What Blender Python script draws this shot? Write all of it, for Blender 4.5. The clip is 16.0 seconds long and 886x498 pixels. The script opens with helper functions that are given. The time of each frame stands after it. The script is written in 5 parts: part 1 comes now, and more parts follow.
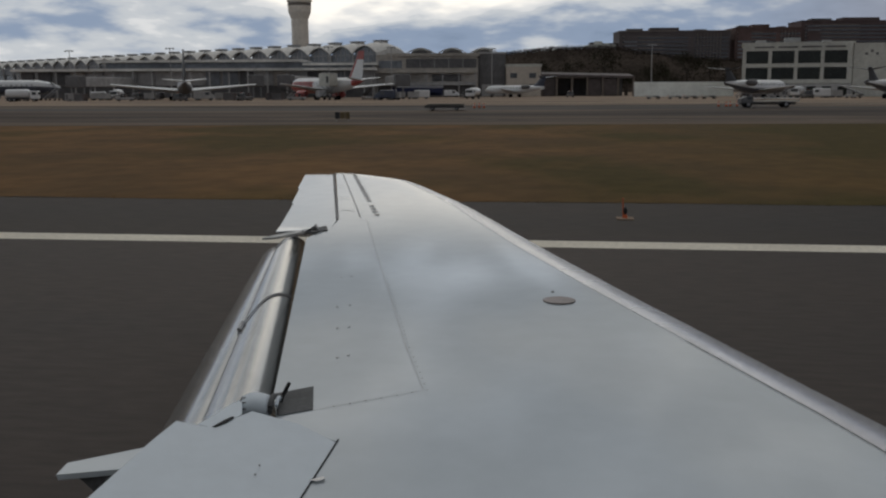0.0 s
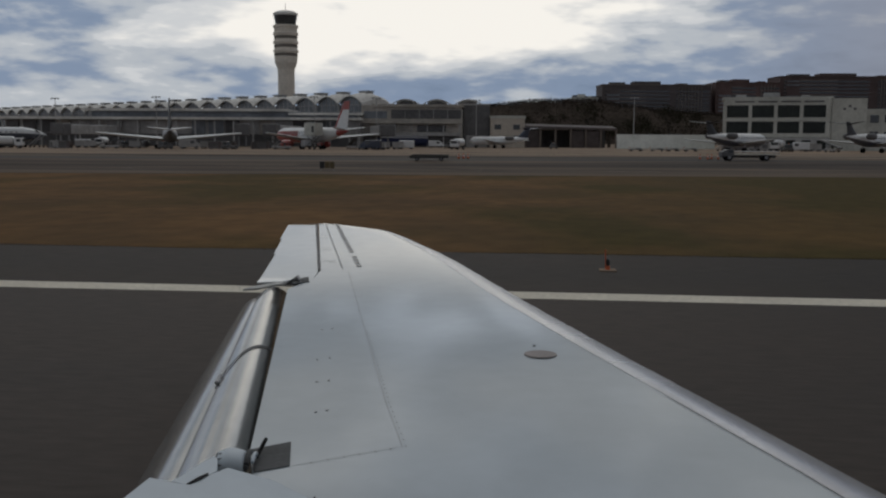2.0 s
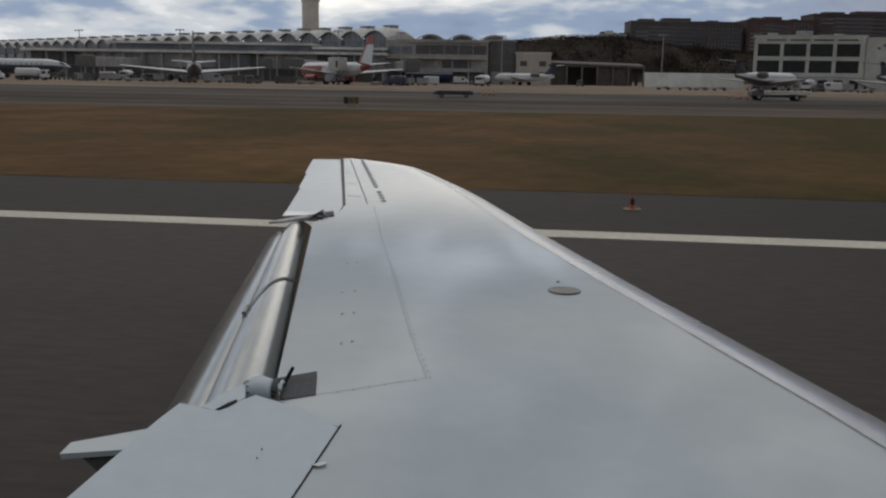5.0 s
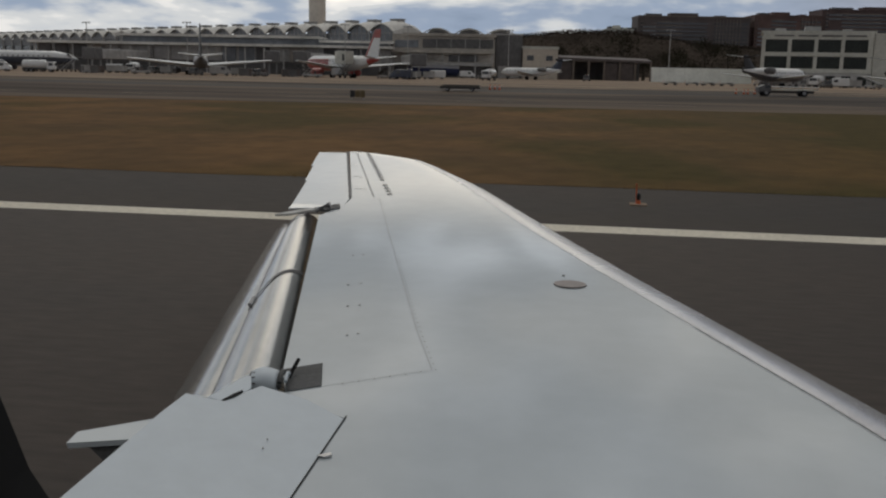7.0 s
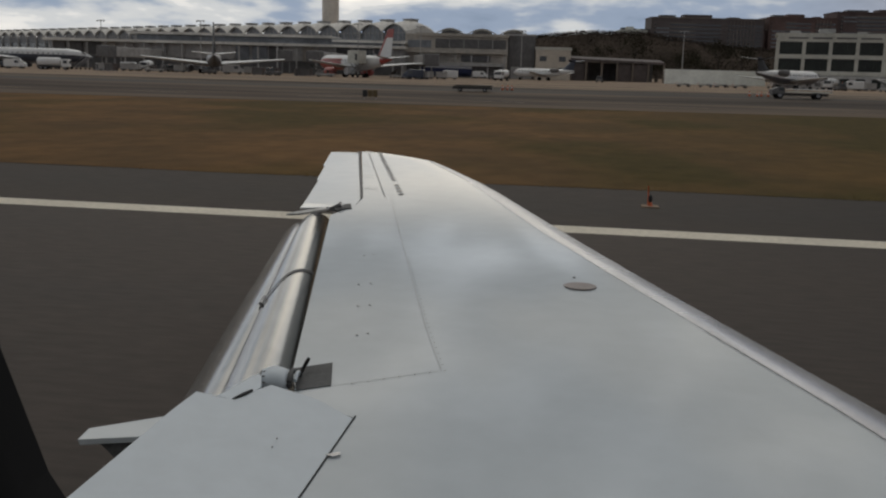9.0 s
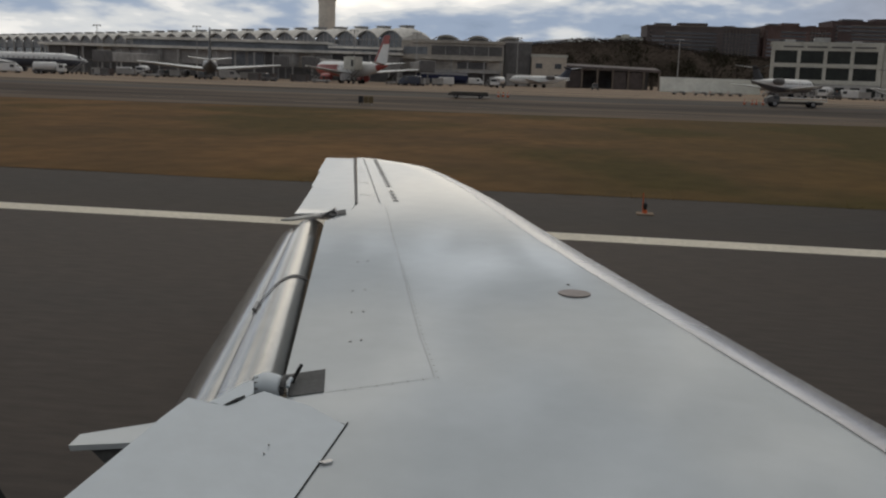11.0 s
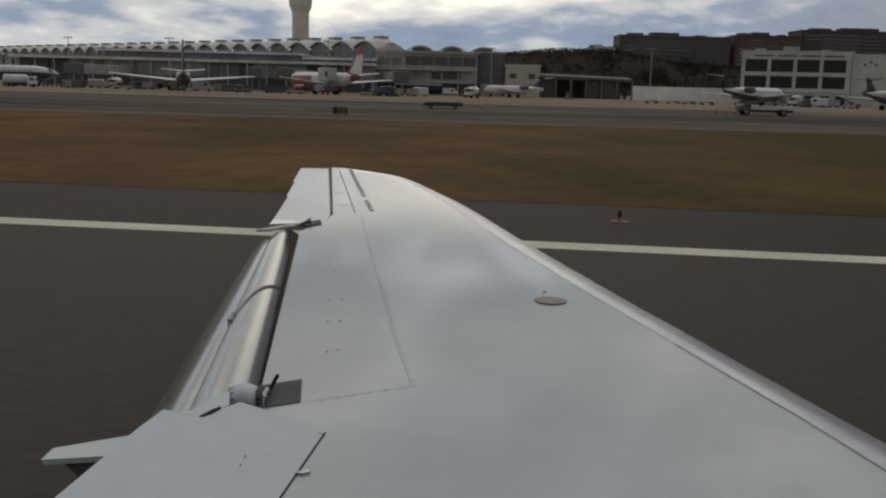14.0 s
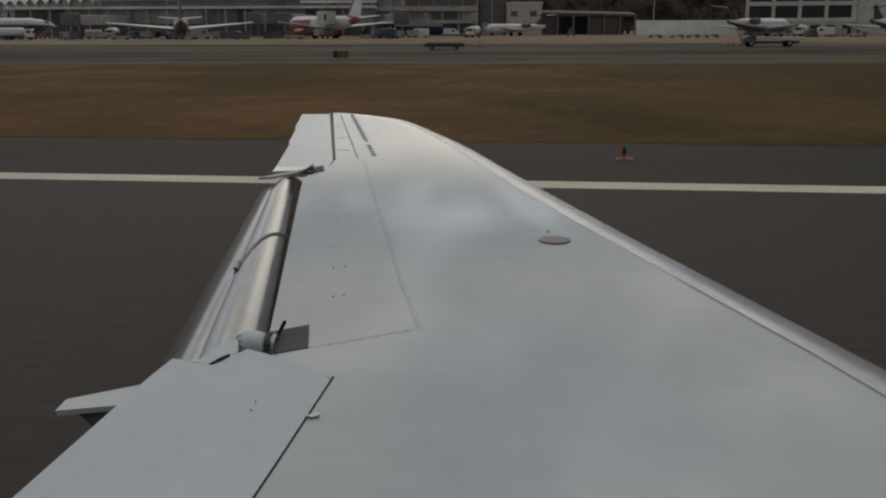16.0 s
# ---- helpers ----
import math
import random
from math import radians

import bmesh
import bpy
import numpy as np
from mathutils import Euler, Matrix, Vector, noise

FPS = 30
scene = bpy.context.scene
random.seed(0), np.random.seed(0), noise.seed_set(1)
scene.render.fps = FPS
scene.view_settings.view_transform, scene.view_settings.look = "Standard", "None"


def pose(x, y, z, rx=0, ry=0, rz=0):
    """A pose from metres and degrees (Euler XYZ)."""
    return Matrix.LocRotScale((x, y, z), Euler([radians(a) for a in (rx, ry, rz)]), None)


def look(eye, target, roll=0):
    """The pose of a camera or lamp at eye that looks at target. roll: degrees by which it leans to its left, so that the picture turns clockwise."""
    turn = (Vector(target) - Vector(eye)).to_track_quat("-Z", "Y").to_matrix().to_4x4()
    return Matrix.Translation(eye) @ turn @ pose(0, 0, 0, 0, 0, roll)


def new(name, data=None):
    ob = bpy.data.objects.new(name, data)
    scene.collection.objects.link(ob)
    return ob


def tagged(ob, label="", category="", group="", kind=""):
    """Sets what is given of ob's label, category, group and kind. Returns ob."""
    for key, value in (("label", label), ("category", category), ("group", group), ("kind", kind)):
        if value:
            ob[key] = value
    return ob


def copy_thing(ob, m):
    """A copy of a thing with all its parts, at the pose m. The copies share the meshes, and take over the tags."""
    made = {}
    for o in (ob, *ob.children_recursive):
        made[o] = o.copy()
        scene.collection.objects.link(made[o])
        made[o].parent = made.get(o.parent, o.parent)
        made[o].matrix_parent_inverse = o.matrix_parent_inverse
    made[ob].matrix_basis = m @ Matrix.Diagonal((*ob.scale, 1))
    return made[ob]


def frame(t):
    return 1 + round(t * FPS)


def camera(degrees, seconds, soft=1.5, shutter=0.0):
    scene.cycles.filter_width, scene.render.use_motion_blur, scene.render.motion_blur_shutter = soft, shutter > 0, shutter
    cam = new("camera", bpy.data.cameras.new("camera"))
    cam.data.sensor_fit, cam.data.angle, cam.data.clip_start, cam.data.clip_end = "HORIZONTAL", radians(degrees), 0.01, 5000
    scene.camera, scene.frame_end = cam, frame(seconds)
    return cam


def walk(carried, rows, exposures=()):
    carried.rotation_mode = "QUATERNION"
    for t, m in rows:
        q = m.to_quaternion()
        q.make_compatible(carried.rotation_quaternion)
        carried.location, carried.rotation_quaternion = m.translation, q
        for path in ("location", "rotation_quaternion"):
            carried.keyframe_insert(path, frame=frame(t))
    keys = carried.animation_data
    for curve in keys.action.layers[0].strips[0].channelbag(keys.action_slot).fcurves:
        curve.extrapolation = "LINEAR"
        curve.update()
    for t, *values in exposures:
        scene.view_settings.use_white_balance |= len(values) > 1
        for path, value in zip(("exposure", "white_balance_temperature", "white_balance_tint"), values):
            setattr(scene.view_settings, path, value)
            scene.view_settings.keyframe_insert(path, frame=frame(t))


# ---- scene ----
from collections import defaultdict

# The seat by the window of a parked airliner: the camera shifts by centimetres and turns by degrees.
cam = camera(50.2, 16.0, soft=2.2)
walk(cam, [
    (0.0, pose(-0.005, -0.000, 3.295, 80.48, 0.25, 16.52)),
    (0.5, pose(-0.005, 0.015, 3.317, 81.37, -0.27, 16.09)),
    (1.0, pose(0.018, 0.024, 3.330, 81.51, 0.28, 16.31)),
    (1.5, pose(-0.005, 0.014, 3.322, 83.35, -0.46, 15.45)),
    (2.0, pose(0.008, 0.019, 3.318, 83.48, -0.27, 15.60)),
    (2.5, pose(-0.006, 0.019, 3.327, 82.60, 0.42, 14.48)),
    (3.0, pose(-0.002, 0.017, 3.309, 83.52, -0.04, 15.40)),
    (3.5, pose(-0.011, 0.014, 3.317, 83.14, 0.78, 16.75)),
    (4.0, pose(0.012, 0.003, 3.289, 82.64, -0.64, 17.43)),
    (4.2, pose(-0.015, 0.005, 3.301, 80.84, -0.66, 17.00)),
    (6.3, pose(0.013, 0.002, 3.296, 79.23, -1.20, 17.47)),
    (6.5, pose(-0.013, -0.011, 3.307, 79.26, -0.91, 17.20)),
    (7.0, pose(-0.007, -0.003, 3.292, 79.33, -1.13, 17.47)),
    (7.5, pose(0.000, -0.003, 3.290, 79.08, -1.68, 17.65)),
    (8.0, pose(-0.008, -0.008, 3.307, 79.08, -1.65, 17.15)),
    (8.5, pose(-0.003, -0.012, 3.289, 78.40, -1.24, 18.32)),
    (9.0, pose(-0.000, -0.014, 3.300, 79.32, -1.50, 18.22)),
    (9.2, pose(-0.002, 0.003, 3.301, 79.66, -1.89, 18.23)),
    (11.3, pose(0.004, -0.002, 3.298, 79.73, -1.84, 17.94)),
    (11.5, pose(0.001, 0.000, 3.280, 80.17, -2.66, 18.54)),
    (12.0, pose(0.016, -0.002, 3.293, 79.60, -0.98, 16.44)),
    (12.5, pose(-0.000, -0.000, 3.300, 78.50, 0.00, 15.60)),
    (13.0, pose(0.012, 0.003, 3.301, 78.30, -0.54, 15.64)),
    (13.5, pose(0.004, -0.009, 3.297, 78.52, -0.44, 16.96)),
    (14.0, pose(0.004, 0.000, 3.287, 80.37, -1.49, 16.45)),
    (14.5, pose(0.026, 0.004, 3.289, 78.65, -0.09, 15.44)),
    (15.0, pose(-0.009, -0.012, 3.294, 79.26, 0.12, 14.97)),
    (15.5, pose(-0.004, -0.008, 3.293, 77.71, -0.30, 14.93)),
    (16.0, pose(0.024, -0.002, 3.288, 76.90, 0.21, 16.50)),
], exposures=[(0.0, -0.57, 6470, 10), (0.5, -0.37, 6470, 10), (1.0, -0.22, 6470, 10), (1.5, -0.47, 6420, 10), (2.0, -0.81, 6320, 10), (2.5, -0.93, 6320, 10), (3.0, -0.86, 6320, 10), (3.5, -0.72, 6320, 10), (4.2, -0.57, 6320, 10), (6.5, -0.40, 6690, 10), (9.0, -0.44, 6790, 10), (11.5, -0.30, 6790, 10), (12.5, -0.29, 6790, 10), (13.5, -0.49, 6790, 10), (14.5, -0.54, 6790, 10), (16.0, -0.59, 6790, 10)])

# ---- world, sun ----
SUN_AZ, SUN_EL = 20.0, 52.0        # degrees left of +y, and up
sun_dir = Vector((-math.sin(radians(SUN_AZ)) * math.cos(radians(SUN_EL)), math.cos(radians(SUN_AZ)) * math.cos(radians(SUN_EL)), math.sin(radians(SUN_EL))))
world = bpy.data.worlds.new("sky")
scene.world = world
world.use_nodes = True
wn, wl = world.node_tree.nodes, world.node_tree.links
wn.clear()


def wnode(kind, **values):
    n = wn.new(kind)
    for key, value in values.items():
        n.inputs[int(key[1:])].default_value = value
    return n


def wmath(op, a, b=None, clamp=False):
    n = wn.new("ShaderNodeMath")
    n.operation, n.use_clamp = op, clamp
    for i, v in enumerate((a, b)):
        if v is None:
            continue
        if isinstance(v, (int, float)):
            n.inputs[i].default_value = v
        else:
            wl.new(v, n.inputs[i])
    return n.outputs[0]


def wramp(value, stops):
    n = wn.new("ShaderNodeValToRGB")
    r = n.color_ramp
    r.interpolation = "EASE"
    while len(r.elements) < len(stops):
        r.elements.new(0.5)
    for e, (p, c) in zip(r.elements, stops):
        e.position, e.color = p, (*c, 1)
    wl.new(value, n.inputs[0])
    return n.outputs[0]


coord = wn.new("ShaderNodeTexCoord")
split = wn.new("ShaderNodeSeparateXYZ")
wl.new(coord.outputs["Generated"], split.inputs[0])
sky = wn.new("ShaderNodeTexSky")
sky.sky_type, sky.sun_disc = "NISHITA", False
sky.sun_elevation, sky.sun_rotation = radians(SUN_EL), radians(-SUN_AZ)
sky.air_density, sky.dust_density = 1.2, 2.0
# a flat cloud deck seen in perspective
lift = wmath("ADD", wmath("MAXIMUM", split.outputs[2], 0.0), 0.22)
deck = wn.new("ShaderNodeCombineXYZ")
wl.new(wmath("DIVIDE", split.outputs[0], lift), deck.inputs[0])
wl.new(wmath("DIVIDE", split.outputs[1], lift), deck.inputs[1])
big = wnode("ShaderNodeTexNoise", _2=0.85, _3=3.0, _4=0.45)
small = wnode("ShaderNodeTexNoise", _2=2.3, _3=4.0, _4=0.45)
for n in (big, small):
    wl.new(deck.outputs[0], n.inputs["Vector"])
cover = wmath("ADD", wmath("MULTIPLY", big.outputs[0], 0.76), wmath("MULTIPLY", small.outputs[0], 0.24))
# light that the clouds pass on, stronger towards the hidden sun
dot = wn.new("ShaderNodeVectorMath")
dot.operation = "DOT_PRODUCT"
wl.new(coord.outputs["Generated"], dot.inputs[0])
dot.inputs[1].default_value = sun_dir
near_sun = wmath("POWER", wmath("MAXIMUM", dot.outputs["Value"], 0.0), 3.0)
cloud = wramp(cover, [(0.36, (0.48, 0.54, 0.62)), (0.45, (0.60, 0.65, 0.71)), (0.54, (1.0, 0.985, 0.94)), (0.60, (0.96, 0.96, 0.94)), (0.70, (0.66, 0.70, 0.75))])
cloud_bg = wn.new("ShaderNodeBackground")
wl.new(cloud, cloud_bg.inputs[0])
low_sky = wmath("POWER", wmath("SUBTRACT", 1.0, wmath("ABSOLUTE", split.outputs[2]), True), 6.0)   # thinner cloud towards the horizon
glow = wmath("ADD", wmath("ADD", wmath("MULTIPLY", near_sun, 0.72), wmath("MULTIPLY", low_sky, 0.66)), 0.27)
# thick and thin places in the deck let through more or less light
patch = wnode("ShaderNodeTexNoise", _2=2.6, _3=3.0, _4=0.48)
patch.inputs["Distortion"].default_value = 0.4
drift = wn.new("ShaderNodeVectorMath")
drift.inputs[1].default_value = (3.1, 1.7, 0.4)
wl.new(deck.outputs[0], drift.inputs[0])
wl.new(drift.outputs[0], patch.inputs["Vector"])
thin = wn.new("ShaderNodeMapRange")
thin.interpolation_type = "SMOOTHSTEP"
for i, v in ((1, 0.45), (2, 0.66), (3, 0.86), (4, 3.1)):
    thin.inputs[i].default_value = v
wl.new(patch.outputs[0], thin.inputs[0])
# the deck evens out low down and overhead
rise = wn.new("ShaderNodeMapRange")
for i, v in ((1, 0.05), (2, 0.12), (3, 0.1), (4, 1.0)):
    rise.inputs[i].default_value = v
wl.new(split.outputs[2], rise.inputs[0])
fall = wn.new("ShaderNodeMapRange")
for i, v in ((1, 0.20), (2, 0.36), (3, 1.0), (4, 0.3)):
    fall.inputs[i].default_value = v
wl.new(split.outputs[2], fall.inputs[0])
even = wmath("ADD", wmath("MULTIPLY", wmath("SUBTRACT", thin.outputs[0], 1.0), wmath("MULTIPLY", rise.outputs[0], fall.outputs[0])), 1.0)
wl.new(wmath("MULTIPLY", glow, even), cloud_bg.inputs[1])
sky_bg = wn.new("ShaderNodeBackground")
wl.new(sky.outputs[0], sky_bg.inputs[0])
sky_bg.inputs[1].default_value = 0.05
mask = wramp(cover, [(0.30, (0.75, 0.75, 0.75)), (0.45, (1, 1, 1))])
mix_bg = wn.new("ShaderNodeMixShader")
wl.new(mask, mix_bg.inputs[0])
wl.new(sky_bg.outputs[0], mix_bg.inputs[1])
wl.new(cloud_bg.outputs[0], mix_bg.inputs[2])


def wstep(value, lo, hi, a=0.0, b=1.0):
    n = wn.new("ShaderNodeMapRange")
    n.interpolation_type = "SMOOTHSTEP"
    for i, v in ((1, lo), (2, hi), (3, a), (4, b)):
        n.inputs[i].default_value = v
    wl.new(value, n.inputs[0])
    return n.outputs[0]


def whump(value, middle, width):
    return wmath("POWER", 2.718, wmath("MULTIPLY", wmath("POWER", wmath("MULTIPLY", wmath("SUBTRACT", value, middle), 1.0 / width), 2.0), -1.0))


# the low sky: blue-grey cloud bases, and a bright break under the hidden sun
bearing = wmath("MULTIPLY", wmath("ARCTAN2", wmath("MULTIPLY", split.outputs[0], -1.0), split.outputs[1]), 57.3)
height = wmath("MULTIPLY", wmath("ARCSINE", split.outputs[2]), 57.3)
bank = wn.new("ShaderNodeCombineXYZ")
wl.new(wmath("MULTIPLY", bearing, 0.11), bank.inputs[0])
wl.new(wmath("MULTIPLY", height, 0.36), bank.inputs[1])
billow = wnode("ShaderNodeTexNoise", _2=1.0, _3=5.0, _4=0.5)
billow.inputs["Distortion"].default_value = 0.5
puff = wnode("ShaderNodeTexNoise", _2=3.1, _3=4.0, _4=0.5)
for n in (billow, puff):
    wl.new(bank.outputs[0], n.inputs["Vector"])
uneven = wmath("ADD", wmath("MULTIPLY", wmath("SUBTRACT", billow.outputs[0], 0.5), 0.85), wmath("MULTIPLY", wmath("SUBTRACT", puff.outputs[0], 0.5), 0.55))
breaks = wmath("ADD", wmath("MULTIPLY", whump(bearing, 14.5, 13.5), wstep(height, 2.8, 6.8, 0.05, 0.72)), wmath("MULTIPLY", whump(bearing, 24.0, 3.0), wmath("MULTIPLY", whump(height, 5.6, 2.2), 0.40)))
breaks = wmath("ADD", breaks, wmath("ADD", wstep(bearing, 20.0, 34.0, 0.20, 0.38), wmath("MULTIPLY", whump(height, 1.4, 1.1), 0.10)))
breaks = wmath("ADD", breaks, wmath("MULTIPLY", whump(bearing, 10.5, 4.0), wmath("MULTIPLY", whump(height, 2.6, 1.1), 0.16)))
low_cloud = wramp(wmath("ADD", breaks, uneven), [(0.0, (0.135, 0.178, 0.25)), (0.26, (0.195, 0.245, 0.33)), (0.46, (0.41, 0.43, 0.45)), (0.54, (0.53, 0.535, 0.535)), (0.76, (0.82, 0.78, 0.71))])
veil = wn.new("ShaderNodeMix")
veil.data_type = "RGBA"
veil.inputs[7].default_value = (0.235, 0.235, 0.26, 1)
wl.new(wstep(bearing, 3.0, -12.0, 0.0, 0.65), veil.inputs[0])
wl.new(low_cloud, veil.inputs[6])
low_bg = wn.new("ShaderNodeBackground")
low_bg.inputs[1].default_value = 2.0
wl.new(veil.outputs[2], low_bg.inputs[0])
all_bg = wn.new("ShaderNodeMixShader")
wl.new(wstep(height, 10.0, 15.0, 1.0, 0.0), all_bg.inputs[0])
wl.new(mix_bg.outputs[0], all_bg.inputs[1])
wl.new(low_bg.outputs[0], all_bg.inputs[2])
wout = wn.new("ShaderNodeOutputWorld")
wl.new(all_bg.outputs[0], wout.inputs[0])

sun = new("sun", bpy.data.lights.new("sun", "SUN"))
sun.data.energy, sun.data.angle, sun.data.color = 0.46, radians(28), (1.0, 0.95, 0.87)
sun.matrix_world = look(sun_dir * 50, (0, 0, 0))

# ---- materials ----
MATS = {}


def mat(name, base, rough=0.6, metal=0.0, vary=0.12, scale=3.0, grain=40.0, bump=0.0, stretch=(1, 1, 1), coat=0.0, tint=None, spot=0.0, spec=0.5, lo=0.34, hi=0.66):
    """A surface with stains at one scale and grain at another; tint: a second colour that the stains lead to."""
    if name in MATS:
        return MATS[name]
    m = bpy.data.materials.new(name)
    m.use_nodes = True
    n, l = m.node_tree.nodes, m.node_tree.links
    p = n["Principled BSDF"]
    tc = n.new("ShaderNodeTexCoord")
    mp = n.new("ShaderNodeMapping")
    mp.inputs["Scale"].default_value = stretch
    l.new(tc.outputs["Object"], mp.inputs[0])
    a, b = n.new("ShaderNodeTexNoise"), n.new("ShaderNodeTexNoise")
    for t, s, d in ((a, scale, 5), (b, grain, 4)):
        t.inputs["Scale"].default_value, t.inputs["Detail"].default_value = s, d
        l.new(mp.outputs[0], t.inputs[0])
    two = tint or [c * (1 - 2.2 * vary) for c in base]
    ramp = n.new("ShaderNodeValToRGB")
    ramp.color_ramp.elements[0].position, ramp.color_ramp.elements[1].position = lo, hi
    ramp.color_ramp.elements[0].color, ramp.color_ramp.elements[1].color = (*two, 1), (*base, 1)
    l.new(a.outputs[0], ramp.inputs[0])
    g = n.new("ShaderNodeMapRange")
    g.inputs[1].default_value, g.inputs[2].default_value = 0.3, 0.7
    g.inputs[3].default_value, g.inputs[4].default_value = 1 - vary - spot, 1 + vary
    l.new(b.outputs[0], g.inputs[0])
    mul = n.new("ShaderNodeVectorMath")
    mul.operation = "SCALE"
    l.new(ramp.outputs[0], mul.inputs[0])
    l.new(g.outputs[0], mul.inputs["Scale"])
    l.new(mul.outputs[0], p.inputs["Base Color"])
    r = n.new("ShaderNodeMapRange")
    r.inputs[3].default_value, r.inputs[4].default_value = max(0.02, rough * (1 - vary)), min(1.0, rough * (1 + vary))
    l.new(a.outputs[0], r.inputs[0])
    l.new(r.outputs[0], p.inputs["Roughness"])
    p.inputs["Metallic"].default_value = metal
    p.inputs["Specular IOR Level"].default_value = spec
    p.inputs["Coat Weight"].default_value = coat
    p.inputs["Coat Roughness"].default_value = 0.06
    if bump:
        bp = n.new("ShaderNodeBump")
        bp.inputs["Strength"].default_value, bp.inputs["Distance"].default_value = min(1.0, bump), 0.02
        l.new(b.outputs[0], bp.inputs["Height"])
        l.new(bp.outputs[0], p.inputs["Normal"])
    MATS[name] = m
    return m


def glass(name, base=(0.02, 0.025, 0.03), rough=0.08):
    m = mat(name, base, rough, 0.0, 0.1, 0.3, 2.0)
    m.node_tree.nodes["Principled BSDF"].inputs["Specular IOR Level"].default_value = 0.8
    return m


M_WING = mat("wing_paint", (0.507, 0.556, 0.597), 0.07, 0.0, 0.03, 0.45, 5.0, coat=0.08, tint=(0.478, 0.529, 0.571), spec=0.44)
M_WING2 = mat("spoiler_paint", (0.533, 0.597, 0.658), 0.42, 0.0, 0.03, 0.7, 9.0, tint=(0.504, 0.567, 0.627))
M_ALU = mat("polished_aluminium", (0.58, 0.575, 0.58), 0.19, 1.0, 0.05, 1.1, 14.0, stretch=(1, 1, 1))
M_EDGE = mat("worn_metal_edge", (0.60, 0.60, 0.62), 0.27, 0.85, 0.06, 1.1, 14.0)
M_FLAP = mat("flap_aluminium", (0.45, 0.45, 0.44), 0.20, 0.95, 0.05, 1.6, 16.0, stretch=(3, 0.35, 3))
M_STEEL = mat("dull_steel", (0.33, 0.33, 0.34), 0.45, 0.8, 0.15, 6.0, 60.0)
M_SEAM = mat("seam_sealant", (0.16, 0.16, 0.165), 0.7, 0.0, 0.2, 8.0, 60.0)
# dark grey for shade painted on the hinge bays, hood mouth and keel
M_SHADE = mat("shade_grey", (0.085, 0.088, 0.092), 0.75, 0.0, 0.2, 5.0, 40.0)
# real rubber, and also deep shade painted on the drive well and shroud slot
M_RUBBER_SHADE = mat("rubber_and_shade", (0.012, 0.012, 0.013), 0.75, 0.0, 0.15, 6.0, 50.0, spec=0.12)
M_TRIM = mat("cabin_plastic", (0.45, 0.45, 0.44), 0.55, 0.0, 0.06, 4.0, 60.0)
M_WHITE = mat("white_fuselage_paint", (0.74, 0.75, 0.76), 0.28, 0.0, 0.06, 0.25, 3.0, coat=0.3)
M_ASPHALT = mat("asphalt", (0.076, 0.060, 0.050), 0.80, 0.0, 0.16, 0.09, 7.0, 0.25, stretch=(0.3, 1, 1), tint=(0.048, 0.039, 0.034), spec=0.24)


def shade_right(m, x0, x1, left):
    """Shade painted into the colour: the surface darkens along x, towards the right."""
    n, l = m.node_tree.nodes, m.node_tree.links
    # wear holds this painted shade, falling from 1 to left between x0 and x1
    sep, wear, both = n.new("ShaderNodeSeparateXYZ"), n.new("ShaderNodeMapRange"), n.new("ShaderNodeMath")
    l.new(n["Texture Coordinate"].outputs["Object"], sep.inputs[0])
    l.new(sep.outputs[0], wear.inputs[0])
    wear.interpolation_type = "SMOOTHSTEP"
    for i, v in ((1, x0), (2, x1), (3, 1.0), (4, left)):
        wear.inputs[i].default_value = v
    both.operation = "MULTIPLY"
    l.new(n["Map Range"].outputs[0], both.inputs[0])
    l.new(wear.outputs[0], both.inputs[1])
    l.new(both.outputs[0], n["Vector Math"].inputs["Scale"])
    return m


# painted shade on the runway's right side
shade_right(M_ASPHALT, -3.0, 9.0, 0.63)
M_LINE = mat("worn_white_line", (0.80, 0.745, 0.63), 0.8, 0.0, 0.10, 0.35, 9.0, tint=(0.64, 0.59, 0.50), spot=0.12, spec=0.2)
M_YELLOW = mat("yellow_line_paint", (0.52, 0.36, 0.06), 0.7, 0.0, 0.15, 1.0, 18.0)


